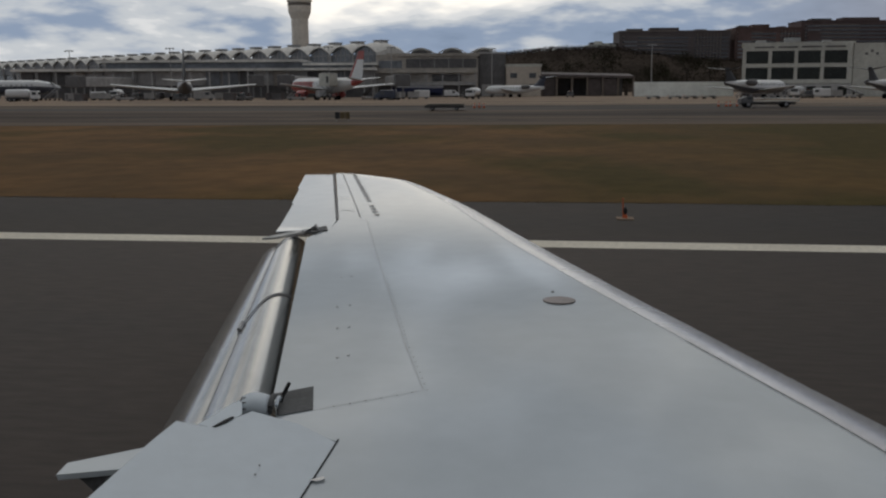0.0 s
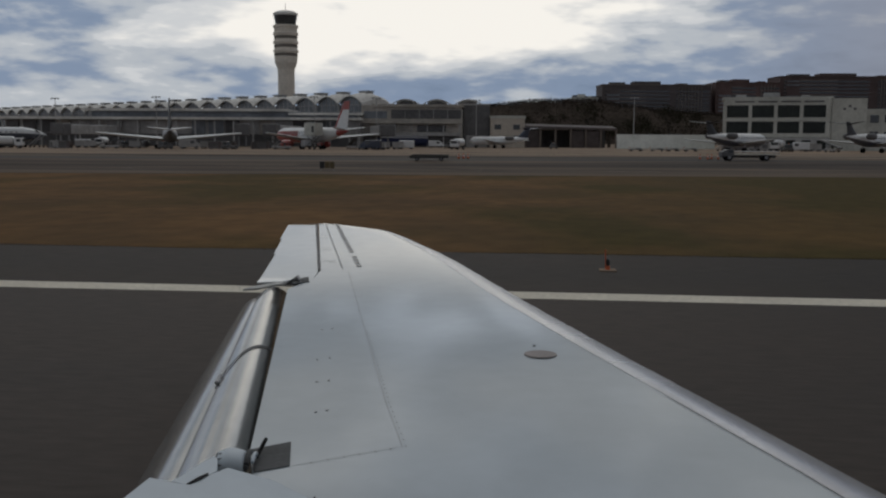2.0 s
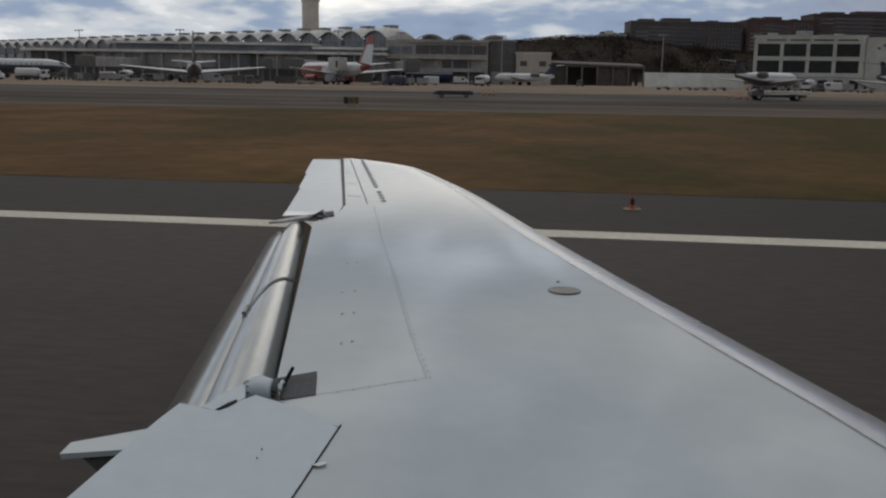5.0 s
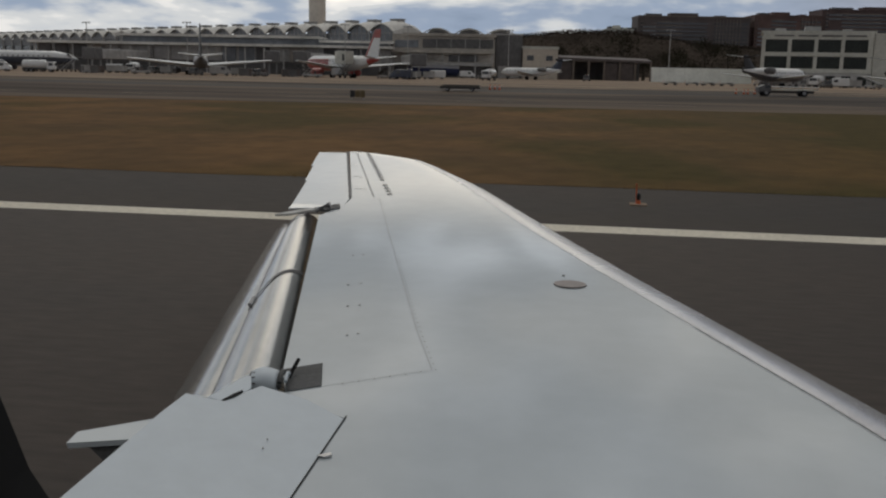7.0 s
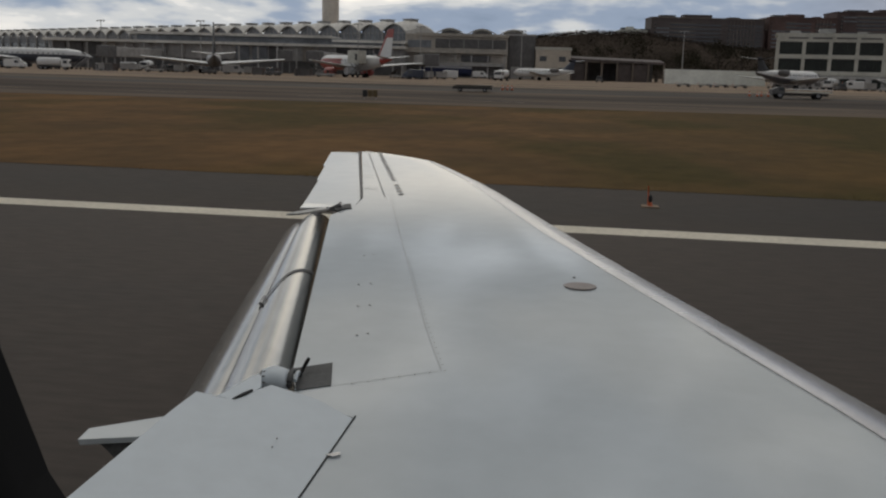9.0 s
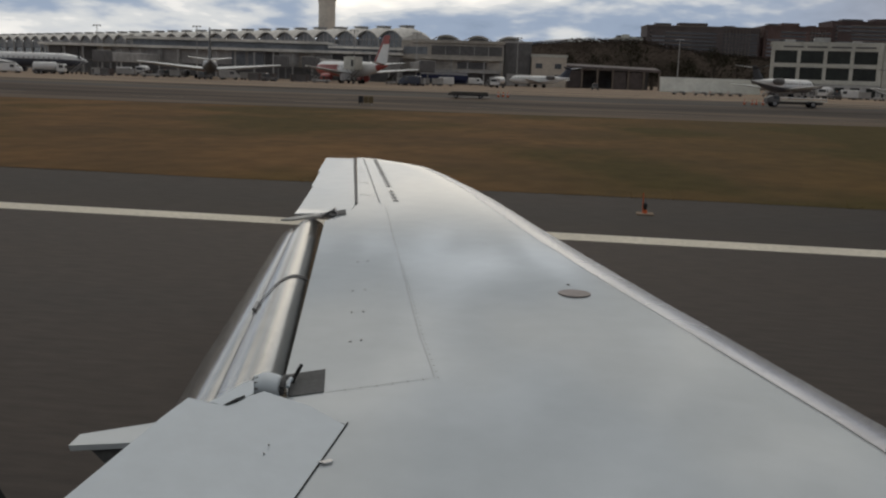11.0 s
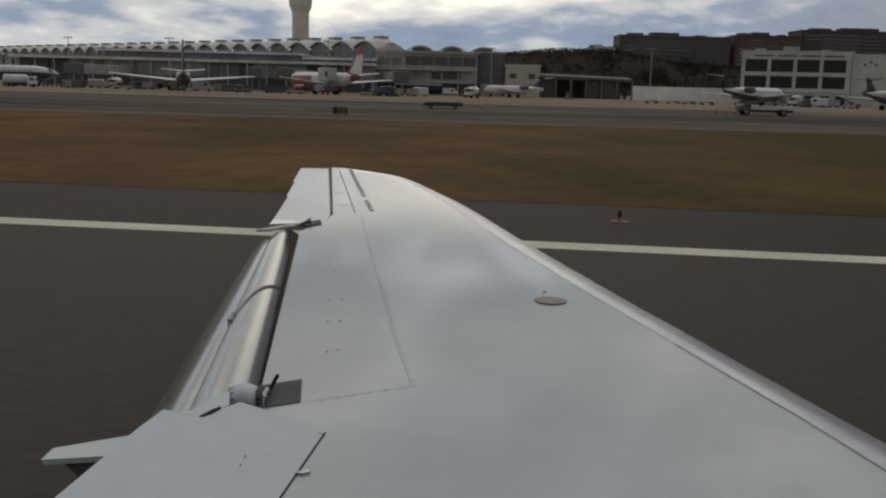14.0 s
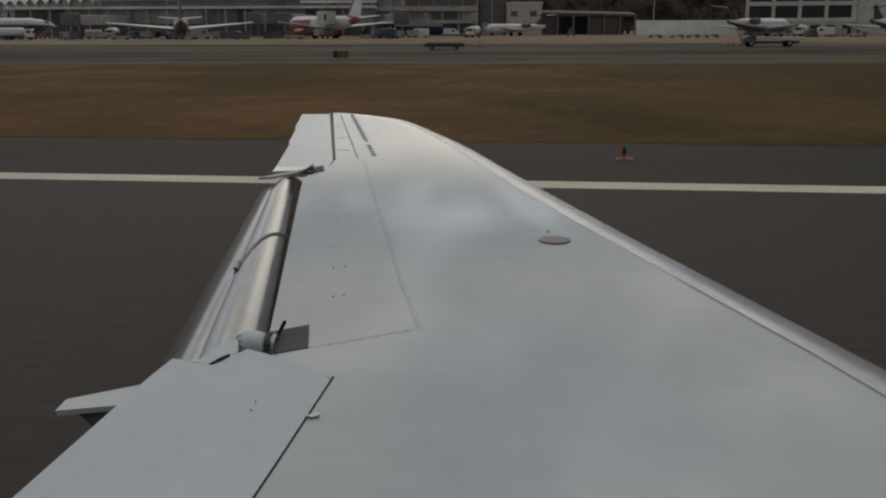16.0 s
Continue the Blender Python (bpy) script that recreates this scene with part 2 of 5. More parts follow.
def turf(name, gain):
    """Mown winter grass: straw and brown in streaks, olive where it grows thicker, shade painted in towards +x."""
    m = mat(name, (0.162 * gain, 0.091 * gain, 0.038 * gain), 0.95, 0.0, 0.17, 0.12, 0.8, 0.12, stretch=(1.15, 0.75, 1), tint=(0.100 * gain, 0.060 * gain, 0.026 * gain), spec=0.05, lo=0.38, hi=0.62)
    n, l = m.node_tree.nodes, m.node_tree.links
    tc = n["Texture Coordinate"]
    olive = n.new("ShaderNodeTexNoise")
    olive.inputs["Scale"].default_value, olive.inputs["Detail"].default_value = 0.055, 5
    l.new(n["Mapping"].outputs[0], olive.inputs[0])
    cut = n.new("ShaderNodeMapRange")
    cut.interpolation_type = "SMOOTHSTEP"
    for i, v in ((1, 0.46), (2, 0.60), (3, 0.0), (4, 0.85)):
        cut.inputs[i].default_value = v
    l.new(olive.outputs[0], cut.inputs[0])
    blend = n.new("ShaderNodeMix")
    blend.data_type = "RGBA"
    blend.inputs[7].default_value = (0.070 * gain, 0.052 * gain, 0.016 * gain, 1)
    # shade of the right-hand side, put into the colour and growing along x
    sep, side_shade, both = n.new("ShaderNodeSeparateXYZ"), n.new("ShaderNodeMapRange"), n.new("ShaderNodeMath")
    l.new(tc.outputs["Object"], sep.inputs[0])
    l.new(sep.outputs[0], side_shade.inputs[0])
    side_shade.interpolation_type = "SMOOTHSTEP"
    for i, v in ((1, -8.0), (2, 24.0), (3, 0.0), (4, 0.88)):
        side_shade.inputs[i].default_value = v
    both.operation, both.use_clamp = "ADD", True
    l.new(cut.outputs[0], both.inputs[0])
    l.new(side_shade.outputs[0], both.inputs[1])
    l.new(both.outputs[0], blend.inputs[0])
    l.new(n["Color Ramp"].outputs[0], blend.inputs[6])
    l.new(blend.outputs[2], n["Vector Math"].inputs[0])
    return m


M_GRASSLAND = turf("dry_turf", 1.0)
M_CONCRETE = mat("apron_concrete", (0.31, 0.235, 0.175), 0.85, 0.0, 0.2, 0.06, 0.4, 0.2, stretch=(0.16, 1, 1), tint=(0.20, 0.155, 0.12), spec=0.04, lo=0.40, hi=0.58)
M_TAXI = mat("taxiway_asphalt", (0.150, 0.118, 0.094), 0.85, 0.0, 0.2, 0.10, 0.6, 0.2, stretch=(0.10, 1, 1), tint=(0.080, 0.064, 0.054), spec=0.04, lo=0.40, hi=0.60)
M_GLASS = glass("tinted_glass", (0.05, 0.055, 0.06), 0.2)

# ---- building helpers ----
def thing(name, label, category, m=None, group="", kind=""):
    e = new(name)
    e.empty_display_size = 0.3
    if m is not None:
        e.matrix_basis = m
    return tagged(e, label, category, group, kind)


def part(name, bm, material, parent, label="", smooth=False, kind=""):
    if isinstance(bm, bmesh.types.BMesh):
        bmesh.ops.recalc_face_normals(bm, faces=bm.faces)
        me = bpy.data.meshes.new(name)
        bm.to_mesh(me)
        bm.free()
        me.materials.append(material)
        for p in me.polygons:
            p.use_smooth = smooth
    else:
        me = bm
    ob = new(name, me)
    ob.parent = parent
    return tagged(ob, label, kind=kind)


def solo(name, bm, material, label, category, m=None, group="", kind="", smooth=False):
    ob = part(name, bm, material, None, label, smooth)
    if m is not None:
        ob.matrix_basis = m
    return tagged(ob, label, category, group, kind)


def box(bm, x0, x1, y0, y1, z0, z1):
    v = [bm.verts.new(p) for p in ((x0, y0, z0), (x1, y0, z0), (x1, y1, z0), (x0, y1, z0), (x0, y0, z1), (x1, y0, z1), (x1, y1, z1), (x0, y1, z1))]
    for f in ((0, 3, 2, 1), (4, 5, 6, 7), (0, 1, 5, 4), (1, 2, 6, 5), (2, 3, 7, 6), (3, 0, 4, 7)):
        bm.faces.new([v[i] for i in f])
    return bm


def boxes(*rows):
    bm = bmesh.new()
    for r in rows:
        box(bm, *r)
    return bm


def soft_box(x0, x1, y0, y1, z0, z1, r=0.05, n=2):
    bm = box(bmesh.new(), x0, x1, y0, y1, z0, z1)
    bmesh.ops.bevel(bm, geom=bm.edges[:], offset=r, segments=n, affect="EDGES", profile=0.5)
    return bm


def loft(rings, closed=True, caps=True, bm=None):
    bm = bm or bmesh.new()
    vs = [[bm.verts.new(p) for p in r] for r in rings]
    n = len(vs[0])
    for a, b in zip(vs, vs[1:]):
        for i in range(n if closed else n - 1):
            j = (i + 1) % n
            bm.faces.new((a[i], a[j], b[j], b[i]))
    if caps and closed:
        bm.faces.new(vs[0][::-1])
        bm.faces.new(vs[-1])
    return bm


def prism(points, drop, bm=None):
    """A plate: a polygon carried along the vector drop."""
    bm = bm or bmesh.new()
    d = Vector(drop)
    return loft([[Vector(p) for p in points], [Vector(p) + d for p in points]], bm=bm)


def rod(path, r, n=8, bm=None):
    path = [Vector(p) for p in path]
    radii = r if isinstance(r, (list, tuple)) else [r] * len(path)
    rings = []
    for i, p in enumerate(path):
        d = (path[min(i + 1, len(path) - 1)] - path[max(i - 1, 0)]).normalized()
        s = d.orthogonal().normalized()
        u = d.cross(s)
        rings.append([p + radii[i] * (math.cos(k * 2 * math.pi / n) * s + math.sin(k * 2 * math.pi / n) * u) for k in range(n)])
    return loft(rings, bm=bm)


def table(rows, y):
    """Straight-line reading of rows (y, x), sorted from large y to small."""
    for (y0, x0), (y1, x1) in zip(rows, rows[1:]):
        if y >= y1:
            return x0 + (x1 - x0) * (y - y0) / (y1 - y0)
    return rows[-1][1]


# ---- ground: laid out along the runway, which runs at a slight angle ----
RW_TURN = radians(9.3)
RW = Matrix.Rotation(RW_TURN, 4, "Z")


def ground_z(y):
    """The field rises by a metre from the runway to the apron; y is counted across the runway."""
    s = min(1.0, max(0.0, (y - 86) / 60))
    return 1.0 * s * s * (3 - 2 * s)


def ground_at(m):
    """The ground's height under a pose."""
    p = m.translation
    return ground_z(p.y * math.cos(RW_TURN) - p.x * math.sin(RW_TURN))


bm = bmesh.new()
ys = [-3000, -600, -100, -20, 0, 20, 60, 86] + [86 + 4 * k for k in range(1, 16)] + [200, 400, 900, 3000]
xs = [-3000, -1200, -600, -300, -100, 0, 100, 300, 600, 1200, 3000]
grid = [[bm.verts.new((x, y, ground_z(y))) for x in xs] for y in ys]
for a, b in zip(grid, grid[1:]):
    for i in range(len(xs) - 1):
        bm.faces.new((a[i], a[i + 1], b[i + 1], b[i]))
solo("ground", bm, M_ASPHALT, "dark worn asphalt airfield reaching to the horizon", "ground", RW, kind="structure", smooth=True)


def flat_patch(name, pts, material, lift, label, category):
    """A patch of another surface laid on the ground, cut into strips so that it follows the rise."""
    bm = bmesh.new()
    rows = []
    for x, y0, y1 in pts:
        rows.append([bm.verts.new((x, y0 + (y1 - y0) * k / 24, ground_z(y0 + (y1 - y0) * k / 24) + lift)) for k in range(25)])
    for a, b in zip(rows, rows[1:]):
        for k in range(24):
            bm.faces.new((a[k], b[k], b[k + 1], a[k + 1]))
    return solo(name, bm, material, label, category, RW, kind="structure", smooth=True)


flat_patch("taxiway", [(-900, 84, 146), (-60, 88, 150), (60, 96, 156), (900, 110, 170)], M_TAXI, 0.006, "greyish worn taxiway beyond the grass", "taxiway")
flat_patch("dark_taxiway", [(-30, 110, 112), (0, 97, 120), (20, 95.2, 127.8), (60, 97.2, 127.8), (900, 112, 135)], mat("dark_taxiway_asphalt", (0.098, 0.080, 0.067), 0.85, 0.0, 0.2, 0.1, 0.6, 0.2, stretch=(0.12, 1, 1), tint=(0.062, 0.051, 0.044), spec=0.06), 0.009, "darker stretch of the taxiway towards the right", "taxiway")
flat_patch("apron", [(-1200, 146.2, 900), (-60, 150.2, 900), (0, 149, 900), (30, 138, 900), (80, 136, 900), (1200, 150, 900)], M_CONCRETE, 0.008, "pale tan concrete apron before the terminals", "apron")
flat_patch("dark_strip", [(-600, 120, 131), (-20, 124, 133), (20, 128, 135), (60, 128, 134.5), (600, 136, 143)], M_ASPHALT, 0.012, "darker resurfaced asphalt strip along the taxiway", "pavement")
flat_patch("runway_shoulder", [(-900, 20.82, 27.9), (900, 20.82, 28.3)], shade_right(mat("shoulder_asphalt", (0.068, 0.056, 0.047), 0.9, 0.0, 0.18, 0.09, 7.0, 0.4, stretch=(0.2, 1, 1), tint=(0.046, 0.039, 0.034), spec=0.22), -3.0, 12.0, 0.63), 0.005, "worn asphalt runway shoulder", "pavement")
rng = random.Random(27)
VERGE = [(-118, 34.0, 80), (-112, 28.6, 84)]
for k in range(150):      # its near edge creeps unevenly over the shoulder
    x = -108 + 1.6 * k
    VERGE.append((x, 28.1 + 0.0016 * x + 0.28 * noise.noise((x * 0.21, 3.0, 0.0)) + rng.uniform(-0.07, 0.07), 91.8 + 0.0667 * x + 0.5 * noise.noise((x * 0.1, 9.0, 0.0))))
VERGE.append((900, 29, 109.8))
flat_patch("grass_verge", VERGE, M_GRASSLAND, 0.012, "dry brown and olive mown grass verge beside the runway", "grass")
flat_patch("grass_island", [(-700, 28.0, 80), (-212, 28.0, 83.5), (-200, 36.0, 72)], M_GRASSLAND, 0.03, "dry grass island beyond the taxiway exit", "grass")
def worn_streak(name, x0, x1, y, width, slant, label, material):
    """An irregular long patch of tyre wear or sealed joint."""
    rng_ = random.Random(int(x0 * 7 + y))
    pts = []
    for k in range(17):
        x = x0 + (x1 - x0) * k / 16
        fade = math.sin(math.pi * (k + 0.3) / 16.6) ** 0.5
        c = y + slant * (x - x0) + rng_.uniform(-0.12, 0.12) * width
        half = width / 2 * fade * rng_.uniform(0.75, 1.1)
        pts.append((x, c - half, c + half))
    return flat_patch(name, pts, material, 0.016, label, "pavement wear")


M_TAR = mat("tyre_worn_asphalt", (0.050, 0.042, 0.038), 0.85, 0.0, 0.2, 0.2, 2.0, spec=0.08)
M_DUST = mat("dusty_concrete", (0.34, 0.265, 0.20), 0.9, 0.0, 0.15, 0.1, 1.0, spec=0.04)
for x0, x1, y, w, sl in ((-70, 8, 137, 4.5, 0.02), (-52, 20, 163, 5.0, -0.03), (-30, 34, 112, 2.6, 0.05), (-90, -20, 106, 2.2, 0.03), (10, 80, 118, 3.0, 0.06), (-40, 10, 190, 6.0, 0.02)):
    worn_streak("tyre_streak", x0, x1, y, w, sl, "dark tyre-worn streak across the pale pavement", M_TAR)
for x0, x1, y, w, sl in ((24, 130, 150, 11.0, 0.03), (-10, 40, 171, 7.0, 0.0)):
    worn_streak("dust_streak", x0, x1, y, w, sl, "pale sandy streak on the apron edge", M_DUST)
bm = box(bmesh.new(), -900, 900, 19.90, 20.80, 0.0, 0.007)
solo("runway_edge_line", bm, M_LINE, "worn white painted edge stripe along the runway", "road marking", RW, kind="structure")


def painted(points, width, lift):
    """A painted line on the ground through points."""
    bm = bmesh.new()
    rows = []
    for i, p in enumerate(points):
        q0, q1 = Vector(points[max(i - 1, 0)]), Vector(points[min(i + 1, len(points) - 1)])
        d = (q1 - q0).normalized()
        s = Vector((-d.y, d.x)) * width / 2
        rows.append([(p[0] + s.x * e, p[1] + s.y * e, ground_z(p[1]) + lift) for e in (-1, 1)])
    return loft(rows, closed=False, bm=bm)


for off in (0.0, 0.45):
    solo("exit_centre_line", painted([(-210 + 2.2 * k + off * 0.6, 21.5 + 0.0125 * (k * 2.2) ** 2 * 0.9 + off) for k in range(34)], 0.18, 0.012), M_YELLOW, "yellow curved taxiway exit line", "road marking", RW, kind="structure")
    solo("exit_edge_line", painted([(-119 + off - 26 * math.sin(k * 0.16) ** 2 * 0.6, 24 + 1.9 * k) for k in range(30)], 0.18, 0.012), M_YELLOW, "yellow curved edge line round the grass", "road marking", RW, kind="structure")
bm = bmesh.new()
for k in range(18):
    box(bm, -260 + 19 * k, -254 + 19 * k, 101.5, 101.8, ground_z(101.5), ground_z(101.5) + 0.03)
solo("taxiway_dashes", bm, mat("worn_taxi_paint", (0.26, 0.215, 0.17), 0.8), "faded pale dashed taxiway marking", "road marking", RW, kind="structure")

# grass blades: short dry tufts, thickest near the runway
rng = random.Random(5)
verts, faces = [], []
for k in range(34000):
    y = 27.95 + 50 * rng.random() ** 2.1
    half = 12 + y * 0.7
    x = -0.1 * y + (rng.random() * 2 - 1) * half
    h, a, w = 0.006 + 0.012 * rng.random() ** 2, rng.random() * 6.28, 0.008 + 0.012 * rng.random()
    lean = (rng.random() - 0.5) * 0.12
    i = len(verts)
    c, s = math.cos(a) * w, math.sin(a) * w
    verts += [(x - c, y - s, 0.007), (x + c, y + s, 0.007), (x + lean, y + lean * 0.5, 0.012 + h)]
    faces.append((i, i + 1, i + 2))
me = bpy.data.meshes.new("grass")
me.from_pydata(verts, [], faces)
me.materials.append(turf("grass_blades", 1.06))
grass = tagged(new("grass", me), "short dry brown grass tufts on the verge", "grass", kind="stuff")
grass.matrix_basis = RW

# ---- the airliner that carries the camera: wing, flap, spoiler, window ----
plane = thing("airliner", "white airliner with landing flaps down, seen from a cabin window", "aeroplane")


def wing_z(y):
    return 1.5 + 0.042 * y


LE = [(13.37, -5.45), (13.33, -5.15), (13.2, -4.86), (13.02, -4.52), (12.82, -4.22), (12.58, -4.02)] + [(11.127, -2.992), (9.346, -1.917), (8.122, -1.159), (7.19, -0.585), (6.49, -0.139), (5.925, 0.221), (5.459, 0.518), (5.068, 0.767), (4.839, 0.915)] + [(0.0, 3.75)]
BACK = [(13.37, -5.55), (13.25, -5.63), (9.56, -4.04), (9.1, -3.93), (8.5, -3.945), (4.435, -2.28), (4.14, -2.12), (4.06, -2.03), (3.93, -1.70), (3.075, -1.58), (0.0, -1.16)]
STATIONS = [13.37, 13.33, 13.25, 13.2, 13.02, 12.82, 12.58, 12.0, 11.4, 10.829, 10.2, 9.56, 9.1, 9.016, 8.5, 7.929, 7.4, 6.944, 6.6, 6.254, 5.9, 5.624, 5.206, 4.868, 4.639, 4.435, 4.14, 4.06, 3.93, 3.5, 3.075, 2.4, 1.6, 0.8, 0.0]


def nose_at(y):
    """How far the bare metal edge reaches back over the skin."""
    return 0.40 - 0.16 * min(1.0, max(0.0, (y - 8.5) / 4.5))


def upper(s, chord, y, nose):
    r = nose * 1.9
    edge = nose * 0.85
    drop = 0.014 * (1 - s / r) ** 2.5 if s < r else 0.0
    if s < edge:
        drop += 0.073 * (nose / 0.4) * (1 - s / edge) ** 1.25
    u = s / max(chord, 0.2)
    return wing_z(y) - drop - 0.012 * (2 * u - 0.9) ** 2 + 0.004


skin_rings, nose_rings, low_rings = [], [], []
for y in STATIONS:
    a, b = table(LE, y), table(BACK, y)
    full = max(a - b, 0.05) + 0.9
    chord = max(a - b, 0.05)
    nose = min(nose_at(y), chord * 0.5)
    thick = min(0.34, 0.095 * full)
    us = [0, 0.1, 0.2, 0.32, 0.45, 0.58, 0.7, 0.8, 0.9, 0.96, 1.0]
    skin_rings.append([(a - nose - (chord - nose) * u, y, upper(nose + (chord - nose) * u, full, y, nose)) for u in us])
    low_rings.append([(a - nose - (chord - nose) * u, y, upper(nose + (chord - nose) * u, full, y, nose) - thick * (1 - 0.75 * u ** 1.5) * 0.9 - 0.01) for u in us])
    top = [(a - nose * q, y, upper(nose * q, full, y, nose) + 0.002) for q in (1.0, 0.8, 0.6, 0.45, 0.34, 0.24, 0.16, 0.09, 0.04, 0.012, 0.0)]
    zn, zl = top[-1][2], low_rings[-1][0][2]
    k = 0.15 + 0.85 * min(1.0, max(0.0, (9.5 - y) / 3))
    low = [(a + 0.03 * k, y, zn - 0.012), (a + 0.055 * k, y, zn - 0.035), (a + 0.068 * k, y, zn - 0.07), (a + 0.06 * k, y, zn - 0.11), (a + 0.01, y, zn - 0.17), (a - nose * 0.25, y, zn + (zl - zn) * 0.8), (a - nose, y, zl)]
    nose_rings.append(top + low)
bm = loft(skin_rings, closed=False)
loft(low_rings, closed=False, bm=bm)
for rows in ((skin_rings[0], low_rings[0]), (skin_rings[-1], low_rings[-1])):
    loft(rows, closed=False, bm=bm)
loft([[r[-1] for r in skin_rings], [r[-1] for r in low_rings]], closed=False, bm=bm)
wing = part("wing", bm, M_WING, plane, "pale grey painted wing skin, glossy", smooth=True)
wing.data.polygons.foreach_set("use_smooth", [abs(p.normal.z) > 0.5 for p in wing.data.polygons])
part("leading_edge", loft(nose_rings, closed=False), M_EDGE, wing, "worn bare metal leading edge", smooth=True)


def on_wing(x, y, h=0.004):
    a, b = table(LE, y), table(BACK, y)
    chord = max(a - b, 0.05)
    return Vector((x, y, upper(max(a - x, 0), chord + 0.9, y, min(nose_at(y), chord * 0.5)) + h))


def strip(points, width, h=0.004, n=6):
    """A thin band that follows a line over the skin."""
    bm = bmesh.new()
    line = []
    for (x0, y0), (x1, y1) in zip(points, points[1:]):
        line += [(x0 + (x1 - x0) * k / n, y0 + (y1 - y0) * k / n) for k in range(n)]
    line.append(points[-1])
    rows = []
    for i, p in enumerate(line):
        q0, q1 = line[max(i - 1, 0)], line[min(i + 1, len(line) - 1)]
        d = Vector((q1[0] - q0[0], q1[1] - q0[1])).normalized()
        s = Vector((-d.y, d.x)) * width / 2
        rows.append([on_wing(p[0] + s.x, p[1] + s.y, h), on_wing(p[0] - s.x, p[1] - s.y, h)])
    loft(rows, closed=False, bm=bm)
    return bm


def plate(points, h0=0.004, h1=0.012):
    return loft([[on_wing(x, y, h0) for x, y in points], [on_wing(x, y, h1) for x, y in points]])


# aileron at the tip, its gap and tabs
AIL_BACK = [(13.22, -6.12), (11.86, -5.61), (11.83, -5.57), (10.66, -5.13), (10.62, -5.09), (8.72, -4.40), (8.6, -4.36)]
ail_rows = []
for y in (13.22, 12.7, 12.2, 11.86, 11.83, 11.2, 10.66, 10.62, 10.1, 9.56, 9.1, 9.02):
    f, b = table(BACK, y) - (0.025 if y > 9.5 else 0.006), table(AIL_BACK, y)
    z = wing_z(y) - 0.006
    yb = y if y > 9.05 else 8.80      # the inboard end is cut at a slant
    b = table(AIL_BACK, yb)
    ail_rows.append([(f, y, z), (f + (b - f) * 0.5, (y + yb) / 2, z - 0.014 * abs(b - f)), (b, yb, z - 0.028 * abs(b - f)), (b, yb, z - 0.028 * abs(b - f) - 0.013), (f, y, z - (0.11 if y > 9.05 else 0.03))])
part("aileron", loft(ail_rows), M_WING, wing, "pale painted aileron at the wing tip")
part("aileron_gap", strip([(-5.645, 13.2), (-4.058, 9.56)], 0.034, 0.005), M_SEAM, wing, "dark gap in front of the aileron")
part("tip_seam", strip([(-5.47, 13.15), (-3.84, 9.7)], 0.016, 0.004), mat("faint_seam", (0.43, 0.445, 0.455), 0.6), wing)
for y in (12.0, 11.0, 10.15):
    part("rib_seam", strip([(-5.645 + (13.2 - y) * 0.436 + 0.04, y), (-5.47 + (13.15 - y) * 0.4725 - 0.02, y - 0.05)], 0.014, 0.004), mat("faint_seam", (0.43, 0.445, 0.455)), wing)
part("tip_trim", strip([(-6.0, 13.16), (-5.6, 13.24), (-5.3, 13.22)], 0.02, 0.006), M_SEAM, wing)
for k in range(18):
    if k == 13:
        continue
    q = k / 17
    x, y = -5.27 + 1.55 * q, 13.12 - 3.22 * q
    part("vent_slot", plate([(x - 0.034, y + 0.045), (x + 0.022, y + 0.033), (x + 0.032, y - 0.055), (x - 0.024, y - 0.043)], 0.003, 0.005), mat("vent_grey", (0.30, 0.295, 0.285), 0.7), wing)
# stowed outboard spoiler: fastener line along its front and inboard edges
part("panel_seam", strip([(-3.72, 9.58), (-2.921, 7.775), (-2.282, 6.35), (-1.837, 5.357), (-1.507, 4.67), (-1.97, 4.27)], 0.0034, 0.002), mat("faint_seam", (0.43, 0.445, 0.455)), wing, "fine grey panel seam")
bm = bmesh.new()
FAST = [(-2.6, 7.05), (-2.282, 6.35), (-1.837, 5.357), (-1.507, 4.67), (-1.97, 4.27)]
for (x0, y0), (x1, y1) in zip(FAST, FAST[1:]):
    n = int(math.hypot(x1 - x0, y1 - y0) / 0.085)
    for k in range(n):
        x, y = x0 + (x1 - x0) * k / n + 0.02, y0 + (y1 - y0) * k / n
        c = on_wing(x, y, 0.004)
        vs = [bm.verts.new(c + Vector((0.006 * math.cos(i * 1.047), 0.006 * math.sin(i * 1.047), 0.0015))) for i in range(6)]
        bm.faces.new(vs)
part("fasteners", bm, M_SEAM, wing, "rows of small dark fasteners", kind="stuff")
for x, y in ((-2.632, 6.156), (-2.56, 6.22), (-2.421, 5.655), (-2.355, 5.70), (-2.181, 5.081), (-2.13, 5.13), (-2.95, 7.0), (-2.88, 7.05)):
    c = on_wing(x, y, 0.003)
    part("bolt_head", rod([c, c + Vector((0, 0, 0.002))], 0.009, 6), M_STEEL, wing)
part("fuel_cap", rod([on_wing(-1.113, 6.689, 0.0), on_wing(-1.113, 6.689, 0.006)], [0.120, 0.117], 28), mat("cap_grey", (0.22, 0.19, 0.185), 0.5, 0.3, 0.1, 8.0, 60.0), wing, "round grey fuel filler cap")
part("fuel_cap_lock", plate([(-1.215, 6.94), (-1.195, 6.945), (-1.19, 6.91), (-1.21, 6.905)], 0.002, 0.004), M_SEAM, wing)
part("edge_seam", strip([(x - nose_at(y) - 0.012, y) for y, x in LE[11:]], 0.0050, 0.004, 3), M_SEAM, wing, "dark seam behind the metal edge")
bm = bmesh.new()
